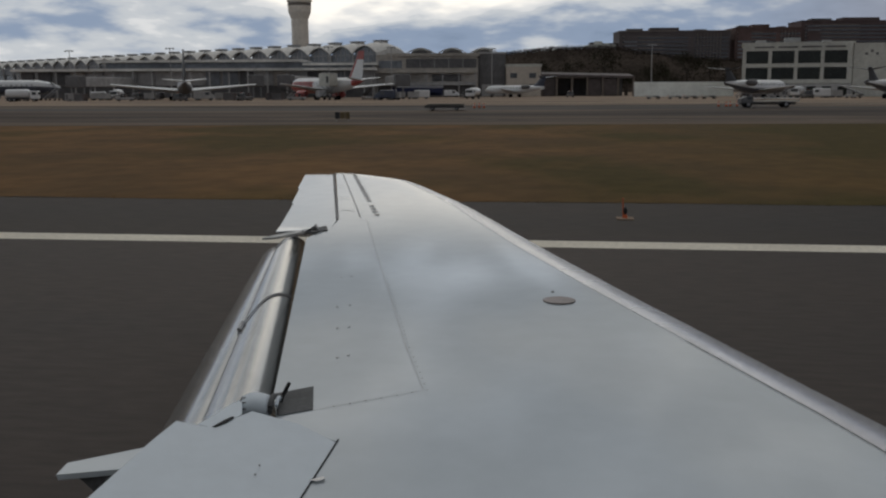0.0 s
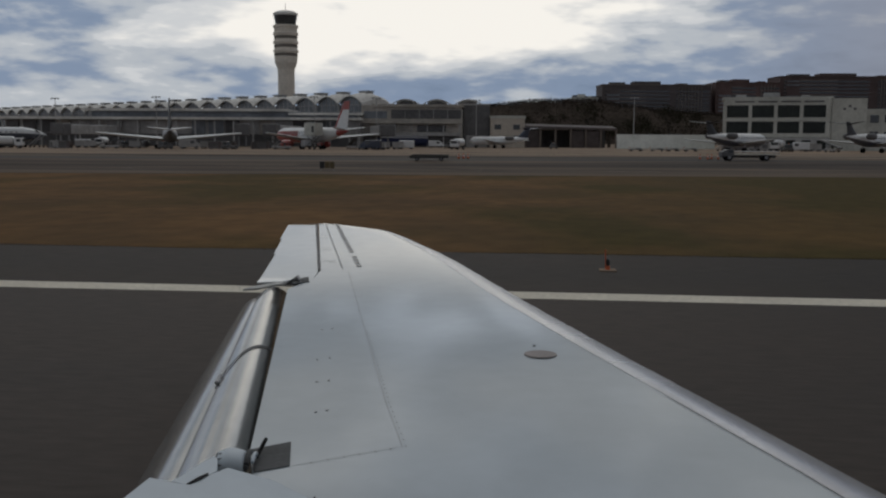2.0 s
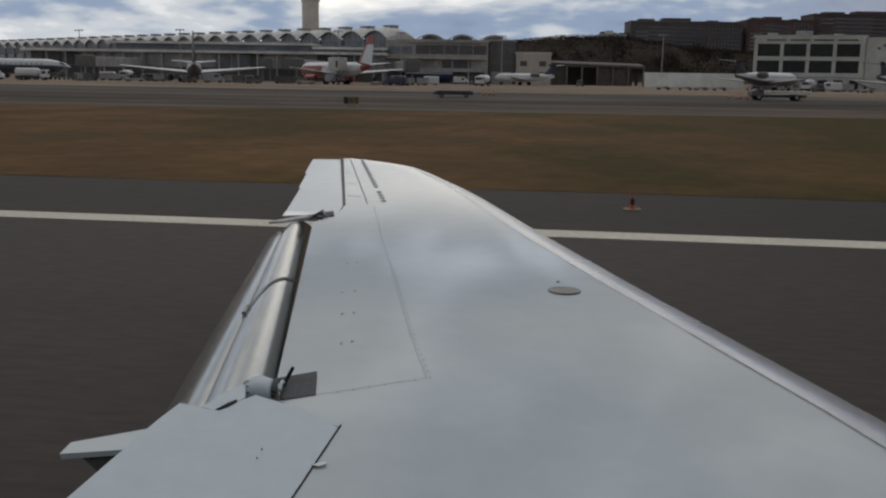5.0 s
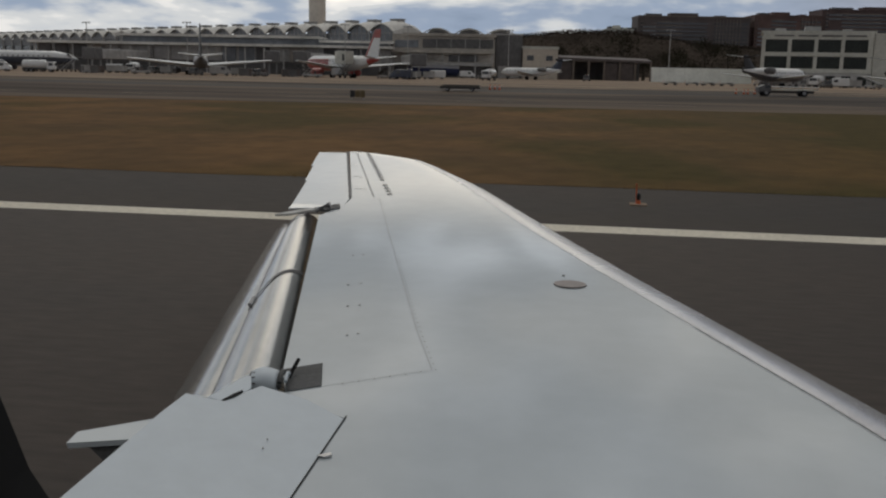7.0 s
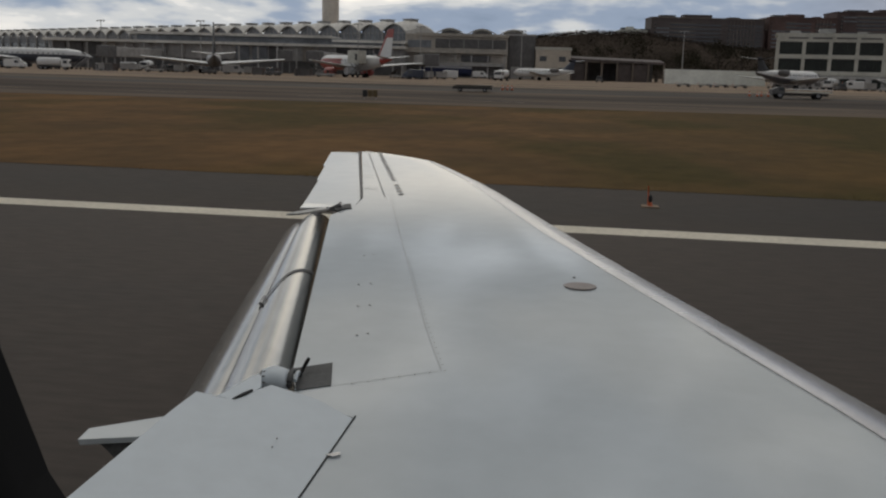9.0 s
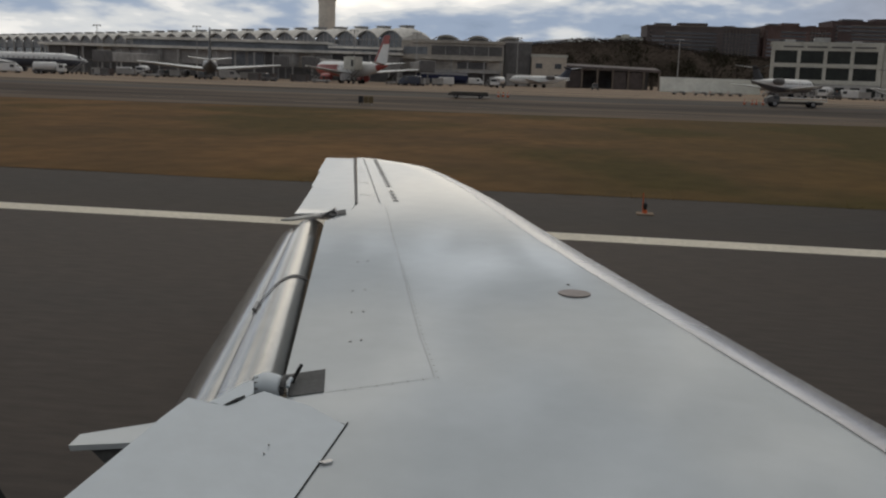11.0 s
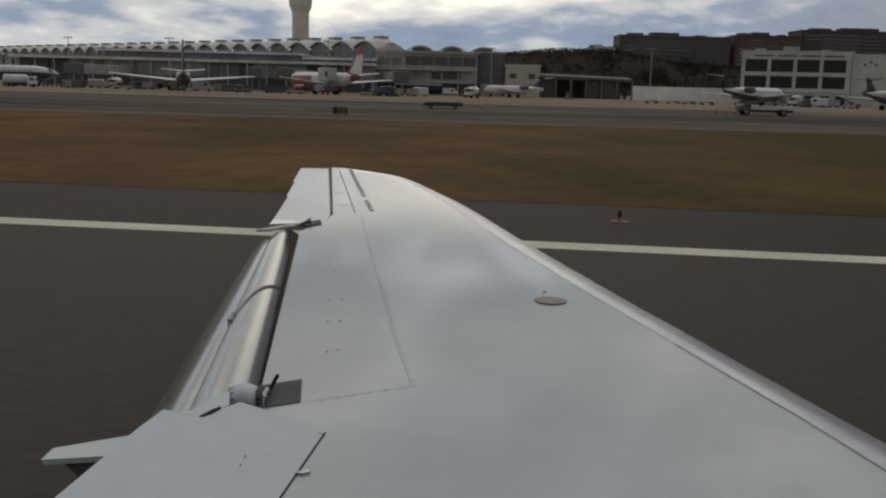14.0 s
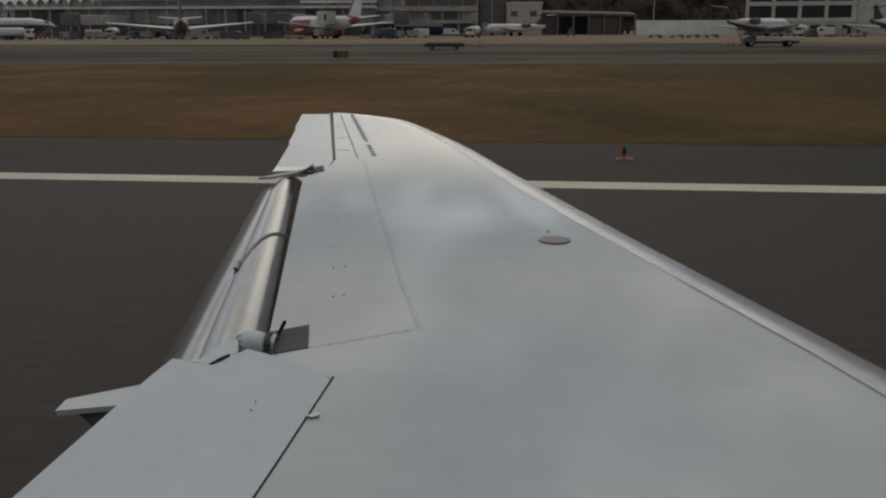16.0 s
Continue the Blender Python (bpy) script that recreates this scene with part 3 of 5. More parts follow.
for (y0, x0), (y1, x1) in zip(LE[9:-1], LE[10:]):
    n = int(math.hypot(x1 - x0, y1 - y0) / 0.07)
    for k in range(n):
        y = y0 + (y1 - y0) * k / n
        c = on_wing(x0 + (x1 - x0) * k / n - nose_at(y) - 0.03, y, 0.004)
        bm.faces.new([bm.verts.new(c + Vector((0.0045 * math.cos(i * 1.047), 0.0045 * math.sin(i * 1.047), 0.001))) for i in range(6)])
part("edge_fasteners", bm, mat("faint_seam", (0.43, 0.445, 0.455)), wing, "fine row of fasteners behind the metal edge", kind="stuff")

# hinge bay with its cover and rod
# flat plates on the skin; the recesses' shade is put into their colour
part("hinge_bay", plate([(-2.27, 4.43), (-2.112, 4.582), (-1.975, 4.268), (-2.114, 4.146)], 0.003, 0.006), M_SHADE, wing, "flat dark plate for the shaded hinge recess")
part("outer_hinge_bay", plate([(-4.10, 8.90), (-4.0, 9.13), (-3.885, 8.89), (-3.99, 8.74)], 0.004, 0.010), M_SHADE, wing, "flat dark plate for the shaded recess at the flap end")

# landing flap, lowered: curved bare metal
FLAP_OUT, FLAP_IN = Vector((-4.239, 9.104, 1.742)), Vector((-2.245, 4.391, 1.544))      # the front edge, tucked under the wing
FLAP_ALONG = (FLAP_OUT - FLAP_IN).normalized()
FLAP_AFT = Vector((FLAP_ALONG.y, -FLAP_ALONG.x, 0)).normalized() * -1
MAIN_AFT = (Vector((-4.043, 8.019, 1.828)), Vector((-2.404, 3.881, 1.680)))      # the main element's trailing edge, outer and inner end
VANE_AFT = (Vector((-4.404, 8.446, 1.664)), Vector((-2.911, 4.179, 1.363)))
MAIN_SLOPE = [(0.0, -64), (0.15, -54), (0.38, -40), (0.55, -24), (0.64, -6), (0.74, 15), (0.82, 28), (1.0, 36)]      # how far back, and the skin's slope there in degrees
VANE_SLOPE = [(0.0, -16), (0.1, -4), (0.2, 12), (0.32, 34), (0.6, 48), (1.0, 58)]


def flap_arc(front, aft, slopes, n=20):
    """A rounded section from front to aft, whose skin follows the slopes."""
    across = (aft - front).dot(FLAP_AFT)
    out, z = [aft.copy()], aft.z
    for k in range(n - 1, -1, -1):
        q = (k + 0.5) / n
        (q0, a0), (q1, a1) = next(w for w in zip(slopes, slopes[1:]) if q <= w[1][0])
        z += math.tan(radians(a0 + (a1 - a0) * (q - q0) / (q1 - q0))) * across / n
        p = front.lerp(aft, k / n)
        p.z = z
        out.insert(0, p)
    return out


def main_section(v):
    return flap_arc(FLAP_OUT.lerp(FLAP_IN, v), MAIN_AFT[0].lerp(MAIN_AFT[1], v), MAIN_SLOPE)


def vane_section(v):
    return flap_arc(main_section(v)[-1] - FLAP_AFT * 0.02 - Vector((0, 0, 0.012)), VANE_AFT[0].lerp(VANE_AFT[1], v), VANE_SLOPE)


def flap_body(section, drop):
    """A closed skin: the upper surface, and a lower one that meets it at the trailing edge."""
    rows = []
    for i in range(25):
        top = section(1.14 * i / 24)
        rows.append(top + [p - Vector((0, 0, drop * (1 - k / len(top)) + 0.006)) for k, p in reversed(list(enumerate(top)))])
    return loft(rows)


flap = part("flap", flap_body(main_section, 0.05), M_FLAP, wing, "lowered landing flap of bare metal", smooth=True)
part("flap_vane", flap_body(vane_section, 0.03), M_FLAP, flap, "aft vane of the lowered flap", smooth=True)
strap = []
for side in (-1, 1):
    line = [main_section(0.49 + 0.115 * (k / 20) ** 2 + side * (0.008 + 0.002 * k / 20))[k] for k in range(2, 21)]
    strap.append([p + Vector((0, 0, 0.008)) for p in line])
part("flap_strap", loft(strap, closed=False), M_SEAM, flap, "dark strap round the flap")
end = (strap[0][-1] + strap[1][-1]) / 2
part("strap_clamp", rod([end + FLAP_ALONG * 0.06 + Vector((0, 0, 0.012)), end - FLAP_ALONG * 0.09 + FLAP_AFT * 0.012], [0.010, 0.014], 8), M_STEEL, flap, "dark clamp at the end of the strap")
rib = [[p + Vector((0, 0, 0.008)) for p in main_section(v)[5:]] for v in (0.0, 0.016)]
part("flap_end_rib", loft(rib, closed=False), M_SEAM, flap, "dark rib at the flap's outer end")
# dark sheet between the wing and the flap: the slot's shade put into its colour
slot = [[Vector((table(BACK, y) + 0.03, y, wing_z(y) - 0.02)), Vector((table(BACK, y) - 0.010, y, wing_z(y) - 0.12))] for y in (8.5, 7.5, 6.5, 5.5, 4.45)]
part("flap_slot", loft(slot, closed=False), mat("slot_shade", (0.035, 0.035, 0.036), 0.7), wing, "dark sheet for the shade between wing and flap")
# rounded hood over the flap drive; the shade in its outboard end and in the well in front is painted on dark pieces
part("drive_well", plate([(-2.335, 3.885), (-2.300, 4.02), (-2.245, 4.16), (-2.17, 4.17), (-2.140, 4.115), (-2.245, 3.965)], 0.003, 0.006), M_RUBBER_SHADE, wing, "flat black plate for the shaded well under the hinge cover")
HOOD_A, HOOD_B, HOOD_OVER = Vector((-2.300, 4.075, 1.668)), Vector((-2.158, 4.118, 1.672)), Vector((-0.06, 0.18, 0.008))


def hood_ring(q, grow=0.0):
    foot = HOOD_A.lerp(HOOD_B, q)
    mid = foot + HOOD_OVER / 2
    rise = 0.070 + 0.012 * math.sin(math.pi * q) + grow
    return [mid - HOOD_OVER * 0.5 * math.cos(a) * (1 + grow * 6) + Vector((0, 0, rise * math.sin(a) ** 0.75 + 0.012 * math.sin(math.pi * q))) for a in (math.pi * i / 14 for i in range(15))]


hinge = part("flap_hinge_cover", loft([hood_ring(k / 8) for k in range(9)]), M_WING2, wing, "rounded pale grey hinge cover", smooth=True)
lip = hood_ring(1.0, 0.004)[1:13]
part("hinge_mouth", rod([p + Vector((0.014, 0.004, -0.006)) for p in lip], [0.006] + [0.015] * 10 + [0.006]), M_SHADE, hinge, "dark rod for the shade in the hinge cover's open end")
part("hinge_ring", rod([p + Vector((0.040, 0.012, -0.014)) for p in lip[3:]], 0.010), M_WING2, hinge, "pale bearing ring")
edge = hood_ring(0.05, 0.003)
part("cover_seam", rod(edge[1:8], 0.0035, 6), M_SEAM, hinge, "dark joint across the cover")
for k in (2, 4, 6):
    c = hood_ring(0.13, 0.003)[k]
    part("hinge_bolt", rod([c, c + Vector((0.022, 0.006, 0.0))], 0.004, 6), M_SEAM, hinge)
part("hinge_rod", rod([(-2.170, 4.30, 1.700), (-2.184, 4.356, 1.712), (-2.185, 4.399, 1.735), (-2.187, 4.437, 1.752)], [0.008, 0.010, 0.011, 0.010]), M_RUBBER_SHADE, hinge, "short black rod")
SHROUD = [(-2.343, 3.770), (-2.335, 3.834), (-2.335, 4.072), (-2.318, 4.157), (-2.210, 3.955), (-2.212, 3.892), (-2.237, 3.745)]
shroud = part("hinge_shroud", prism([(x, y, 1.742) for x, y in SHROUD], (0.004, 0, -0.012)), M_WING2, hinge, "flat pale skin beside the hinge cover")
# no notch is cut: a black plate carries the slot's shade
part("shroud_slot", prism([(x, y, 1.752) for x, y in ((-2.244, 3.735), (-2.240, 3.780), (-2.236, 3.832), (-2.222, 3.893), (-2.206, 3.873), (-2.211, 3.805), (-2.228, 3.742))], (0, 0, -0.004)), M_RUBBER_SHADE, shroud, "black plate for the shaded slot at the edge of the skin")
ofin = [(-4.38, 8.40, 1.853), (-4.36, 8.49, 1.860), (-4.2, 8.82, 1.876), (-4.08, 8.88, 1.878), (-4.09, 8.80, 1.874), (-4.26, 8.46, 1.857)]
part("flap_end_fairing", prism(ofin, (0, 0, -0.018)), mat("worn_grey_bracket", (0.52, 0.52, 0.515), 0.6, 0.0, 0.2, 5.0, 40.0), wing, "slim worn grey fairing at the flap end")
part("outer_hinge", rod([(-4.12, 8.80, 1.86), (-4.02, 8.92, 1.905), (-3.93, 8.80, 1.88)], [0.03, 0.035, 0.012]), M_STEEL, wing)

# inboard spoiler, raised
SP = [(-1.694, 3.914, 1.664), (-1.928, 4.0, 1.704), (-2.175, 4.0, 1.744), (-2.239, 3.759, 1.749), (-2.266, 3.725, 1.753), (-2.41, 3.699, 1.776), (-2.389, 3.469, 1.768), (-2.284, 2.71, 1.736), (-1.983, 0.533, 1.644), (-1.287, 0.897, 1.538)]
spoiler = part("spoiler", prism(SP, (0.008, 0, -0.022)), M_WING2, wing, "raised grey spoiler panel")
part("spoiler_gap", strip([(-1.70, 3.95), (-1.578, 3.075), (-1.33, 1.2)], 0.008, 0.004), M_RUBBER_SHADE, wing, "dark gap along the spoiler hinge")
part("latch", plate([(-1.645, 3.50), (-1.60, 3.545), (-1.585, 3.525), (-1.61, 3.495)], 0.004, 0.012), M_ALU, wing, "bright small latch")
for x, y in ((-1.86, 3.42), (-1.88, 3.50), (-2.03, 2.80)):
    part("bolt_head", rod([(x, y, 1.638 + 0.16 * (-1.62 - x) + 0.042 * (y - 3.2)), (x, y, 1.645 + 0.16 * (-1.62 - x) + 0.042 * (y - 3.2))], 0.004, 6), M_STEEL, spoiler)
fair = [(-2.882, 3.431, 1.564), (-2.916, 3.555, 1.569), (-2.638, 3.827, 1.581), (-2.512, 3.93, 1.585), (-2.264, 3.668, 1.574), (-2.604, 3.57, 1.57)]
fairing = part("flap_track_fairing", prism(fair, (0.01, 0, -0.025)), M_WING, wing, "pointed pale flap track fairing")
under_f = [Vector(p) * 0.85 + (Vector(fair[3]) + Vector(fair[4])) * 0.075 + Vector((0, 0, -0.027)) for p in fair]
# shade on the fairing's underside, put into the keel's dark colour
part("fairing_keel", loft([under_f, [p + Vector((0.2, -0.02, -0.13)) for p in under_f]]), M_SHADE, fairing, "keel under the fairing, its shade painted dark")
part("inboard_flap", prism([(-2.35, 3.45, 1.42), (-2.75, 3.40, 1.22), (-2.45, 0.4, 1.06), (-1.9, 0.4, 1.30)], (0, 0, -0.06)), M_FLAP, wing, "lowered inboard flap")

# fuselage shell with one window, closed round the camera
FC, FR = Vector((0, -1.45, 2.92)), 1.70


def shell(x, k):
    a = radians(k)
    return Vector((x, FC.y + FR * math.cos(a), FC.z + FR * math.sin(a)))


bm = bmesh.new()
fx, fk = [-9, -6, -3, -1, -0.27, 0.21, 1, 3, 6, 9], [4.0, 25.0] + [25.0 + 11.3 * k for k in range(1, 30)]
fk = fk[:-1] + [352.0] if fk[-1] > 360 else fk
gridv = [[bm.verts.new(shell(x, k)) for k in fk] for x in fx]
for i in range(len(fx) - 1):
    for j in range(len(fk)):
        jj = (j + 1) % len(fk)
        if fx[i] == -0.27 and j == 0:
            continue
        bm.faces.new((gridv[i][j], gridv[i][jj], gridv[i + 1][jj], gridv[i + 1][j]))
bm.faces.new(gridv[0])
bm.faces.new(gridv[-1][::-1])
part("fuselage", bm, M_WHITE, plane, "white fuselage side", smooth=False)


def rounded(cx, cz, w, h, r, n=7):
    pts = []
    for sx, sz, a0 in ((1, 1, 0), (-1, 1, 90), (-1, -1, 180), (1, -1, 270)):
        for k in range(n):
            a = radians(a0 + 90 * k / (n - 1))
            pts.append((cx + sx * (w / 2 - r) + r * math.cos(a), cz + sz * (h / 2 - r) + r * math.sin(a)))
    return pts


WX, WZ, WW, WH, WY = -0.0295, 3.328, 0.361, 0.445, 0.155
hole = rounded(WX, WZ, WW, WH, 0.15)
outer = rounded(WX, WZ, WW + 0.24, WH + 0.22, 0.03)
rim = rounded(WX, WZ, WW + 0.06, WH + 0.06, 0.18)
part("window_frame", loft([[(x, WY, z) for x, z in outer], [(x, WY - 0.01, z) for x, z in rim], [(x, WY + 0.035, z) for x, z in outer], [(x, WY, z) for x, z in outer]], caps=False), M_TRIM, plane, "grey plastic window surround")
part("window_gasket", loft([[(x, WY - 0.014, z) for x, z in rim], [(x, WY + 0.01, z) for x, z in hole], [(x, WY + 0.045, z) for x, z in hole], [(x, WY + 0.045, z) for x, z in rim]], caps=False), M_RUBBER_SHADE, plane, "black rubber window gasket", smooth=True)
for sx in (-0.6, 0.6):
    part("main_wheel", rod([(0.2 + sx * 0.9, 2.3, 0.52), (0.2 + sx * 0.9, 2.3 + 0.34, 0.52)], 0.52, 20), M_RUBBER_SHADE, plane)
part("gear_leg", rod([(0.2, 2.47, 0.5), (0.2, 2.4, 1.6)], 0.09, 10), M_STEEL, plane)
part("gear_beam", rod([(-0.34, 2.47, 0.52), (0.74, 2.47, 0.52)], 0.07, 10), M_STEEL, plane)

# ---- the terminals across the field, turned and placed to fit the camera's view ----
TURN = radians(15.6)


def ap(a, d, z=1.0, turn=0.0):
    """A pose a metres right of the camera's view line and d metres out along it, turned by degrees."""
    return Matrix.Translation((a * math.cos(TURN) - d * math.sin(TURN), a * math.sin(TURN) + d * math.cos(TURN), z)) @ Matrix.Rotation(TURN + radians(turn), 4, "Z")


M_ROOF = mat("pale_vault_roof", (0.80, 0.78, 0.74), 0.6, 0.0, 0.14, 0.08, 0.8)
M_PANEL = mat("grey_metal_cladding", (0.46, 0.455, 0.45), 0.55, 0.0, 0.16, 0.06, 0.7)
M_DARK = mat("dark_cladding", (0.15, 0.147, 0.15), 0.6, 0.0, 0.2, 0.08, 0.7)
M_OFFWHITE = mat("offwhite_stucco", (0.60, 0.60, 0.55), 0.75, 0.0, 0.12, 0.1, 1.2)
M_TAN = mat("tan_concrete", (0.60, 0.54, 0.47), 0.8, 0.0, 0.1, 0.1, 1.0)
M_BRICK = mat("brown_brick", (0.165, 0.105, 0.095), 0.85, 0.0, 0.18, 0.05, 0.6)
M_BRICKG = mat("grey_brown_facade", (0.135, 0.112, 0.110), 0.8, 0.0, 0.18, 0.05, 0.6)
M_BRICKD = mat("dark_red_brick", (0.125, 0.088, 0.085), 0.85, 0.0, 0.18, 0.05, 0.6)
M_BAND = mat("pale_spandrel", (0.24, 0.20, 0.175), 0.8, 0.0, 0.12, 0.08, 0.8)
M_BLUEGREY = mat("blue_grey_glazing", (0.25, 0.27, 0.30), 0.4, 0.0, 0.2, 0.06, 0.5, spec=0.3)
M_BEIGE = mat("weathered_beige_cladding", (0.52, 0.48, 0.43), 0.75, 0.0, 0.16, 0.09, 0.7)
M_NAVY = mat("navy_paint", (0.016, 0.024, 0.055), 0.3, 0.0, 0.1, 0.3, 3.0, coat=0.3)
M_PANE = mat("dark_office_glass", (0.030, 0.036, 0.032), 0.3, 0.0, 0.2, 0.2, 1.5, spec=0.25)
M_RED = mat("red_paint", (0.40, 0.07, 0.06), 0.35, 0.0, 0.1, 0.3, 3.0, coat=0.3)
M_SILVER = mat("silver_paint", (0.46, 0.47, 0.48), 0.35, 0.3, 0.1, 0.3, 3.0)
M_BLACK = mat("black_paint", (0.018, 0.018, 0.02), 0.45, 0.0, 0.15, 0.4, 3.0)
M_ORANGE = mat("orange_plastic", (0.62, 0.12, 0.03), 0.5, 0.0, 0.12, 3.0, 20.0)
M_SIGN = mat("sign_ochre", (0.16, 0.115, 0.05), 0.6, 0.0, 0.15, 2.0, 20.0)
M_GREYBOX = mat("weathered_board", (0.10, 0.095, 0.085), 0.8, 0.0, 0.2, 0.8, 10.0)

# main terminal: a long row of vaulted bays on a body with glass bands
BAY, BAYS = 13.7, 66
terminal = thing("terminal_building", "long grey airport terminal with a row of vaulted roof bays", "terminal building", ap(-30.5, 372, 1.0, 180 - 42))
L = BAY * BAYS
part("body", boxes((0, L, 0.4, -34, 0.0, 15.6)), M_BLUEGREY, terminal)
part("glass_band", boxes((0.5, L - 0.5, 0.1, 0.6, 9.0, 12.6)), M_GLASS, terminal, "long dark glass band")
part("ground_band", boxes((0.5, L - 0.5, 0.12, 0.6, 0.3, 4.4)), M_DARK, terminal, "dark ground floor")
part("canopy", boxes((-2, L, 0.4, 5.5, 7.3, 8.1)), M_ROOF, terminal, "pale canopy over the ground floor")


def arch(q, rise=3.1):
    return (BAY * q, 16.4 + rise * math.sin(math.pi * q) ** 0.85)


def vault_bay():
    """One bay: a glazed arch under a pale domed roof that climbs back to a flat lantern."""
    n = 16
    front = [(arch(k / n)[0], 1.8, arch(k / n)[1] + 0.45) for k in range(n + 1)]
    lip_ = [(arch(k / n)[0], 1.8, arch(k / n)[1]) for k in range(n + 1)]
    mid = [(BAY * k / n, -2.5, arch(k / n, 2.9)[1] + 1.5) for k in range(n + 1)]
    crown = [(BAY * k / n, -6.8, arch(k / n, 2.0)[1] + 3.0) for k in range(n + 1)]
    back = [(BAY * k / n, -14.0, arch(k / n)[1] + 0.4) for k in range(n + 1)]
    v = part("roof_vault", loft([lip_, front, mid, crown, back], closed=False), M_ROOF, terminal, smooth=False)
    bm = bmesh.new()
    outline = [(arch(k / n)[0], arch(k / n)[1] - 0.05) for k in range(n + 1)] + [(BAY, 12.8), (0, 12.8)]
    bm.faces.new([bm.verts.new((x, 0.5, z)) for x, z in outline])
    w = part("arched_window", bm, M_BLUEGREY, terminal, "blue-grey glazed arch under the roof")
    cap = part("lantern", boxes((BAY / 2 - 2.4, BAY / 2 + 2.4, -9.0, -5.6, 20.6, 21.8), (BAY / 2 - 2.7, BAY / 2 + 2.7, -9.4, -5.2, 21.8, 22.0)), M_PANEL, terminal, "small flat roof lantern")
    mull = part("mullion", boxes(*[(BAY * q - 0.1, BAY * q + 0.1, 0.5, 0.7, 12.8, 16.2 + 3.0 * math.sin(math.pi * q)) for q in (0.2, 0.4, 0.6, 0.8)], (1.0, BAY - 1.0, 0.5, 0.68, 16.2, 16.4)), M_PANEL, terminal)
    col = part("column", boxes((-0.3, 0.3, 0.7, 1.5, 0, 16.4)), M_PANEL, terminal)
    return v, w, cap, mull, col


first = vault_bay()
part("end_gable", prism([(-0.1, 1.8, 12.8), (-0.1, 1.8, 16.9), (-0.1, -2.5, 17.95), (-0.1, -6.8, 19.45), (-0.1, -14, 16.9), (-0.1, -14, 12.8)], (-0.4, 0, 0)), M_ROOF, terminal, "pale closed end of the vaulted roof")
for k in range(1, BAYS):
    for ob in first:
        c = part(ob.name.split(".")[0], ob.data, None, terminal, ob["label"] if "label" in ob else "")
        c.location.x = BAY * k

# control tower
M_TOWER = mat("pale_tower_concrete", (0.80, 0.73, 0.64), 0.8, 0.0, 0.08, 0.12, 0.8)
tower = thing("control_tower", "tan concrete airport control tower with banded upper storeys", "control tower", ap(-80.2, 490) @ Matrix.Diagonal((0.95, 0.95, 1.14, 1)))


def turned(rows, n=20):
    return loft([[(r * math.cos(2 * math.pi * k / n), r * math.sin(2 * math.pi * k / n), z) for k in range(n)] for r, z in rows])


part("shaft", turned([(4.6, 0), (4.5, 30), (4.6, 33.5), (6.0, 36.5)]), M_TOWER, tower, smooth=False)
part("drum", turned([(6.0, 36.5), (6.2, 38.5), (6.2, 51.5), (6.0, 52.0)]), M_TOWER, tower)
for z in (40.8, 44.6, 48.4, 51.6):
    part("storey_ring", turned([(6.2, z), (6.75, z + 0.2), (6.75, z + 1.1), (6.2, z + 1.3)]), M_TOWER, tower)
for z in (39.2, 43.0, 46.8):
    part("window_ring", turned([(6.22, z), (6.3, z + 0.1), (6.3, z + 1.2), (6.22, z + 1.3)]), mat("grey_louvre", (0.20, 0.175, 0.15), 0.7), tower)
part("cab", turned([(5.4, 53.0), (6.3, 57.0)]), M_GLASS, tower, "dark glass cab")
part("cab_roof", turned([(6.5, 57.0), (6.6, 58.0), (4.6, 58.9), (1.0, 59.4)]), M_ROOF, tower)
part("mast", rod([(0, 0, 59), (0, 0, 62.5)], 0.12), M_STEEL, tower)

# lower concourse in front of the main terminal
pier = thing("concourse", "low grey concourse with pale roof edges and dark glazing", "terminal building", ap(-128, 345))
part("body", boxes((0, 98, 0.5, 22, 0, 12.6)), M_PANEL, pier)
part("lower_roof", boxes((-32, 99, -4.5, 8, 9.5, 10.4)), M_ROOF, pier, "pale overhanging lower roof slab")
part("upper_roof", boxes((-2, 72, -2.0, 24, 12.6, 13.5)), M_ROOF, pier, "pale overhanging upper roof slab")
part("end_roof", boxes((72.2, 99, -1.0, 22, 11.4, 12.2)), M_ROOF, pier)
part("west_body", boxes((-31, -0.2, 1.0, 8, 4.6, 9.5)), M_PANEL, pier)
part("clerestory", boxes((1, 97, 0.3, 0.6, 10.5, 12.5)), M_BLUEGREY, pier, "grey strip of high windows")
part("undercroft", boxes((-30, 97, 0.3, 0.6, 0.1, 4.4)), M_DARK, pier)
rng = random.Random(31)
for k in range(21):
    x = -30 + 6.1 * k
    part("wall_panel", boxes((x, x + rng.uniform(4.6, 5.9), rng.uniform(-0.2, 0.2), 0.6, 4.6 + rng.uniform(-0.5, 0.4), 9.4)), rng.choice((M_PANEL, M_PANEL, M_BLUEGREY, M_BLUEGREY, M_BEIGE, M_DARK)), pier)
for k in range(19):
    part("column", boxes((-30 + k * 6.9, -29.5 + k * 6.9, -3.8, -3.3, 0, 9.5)), M_PANEL, pier)
bridges = [(-118, 338, -14), (-70, 336, 10), (-52, 338, -8), (-24, 338, 12)]
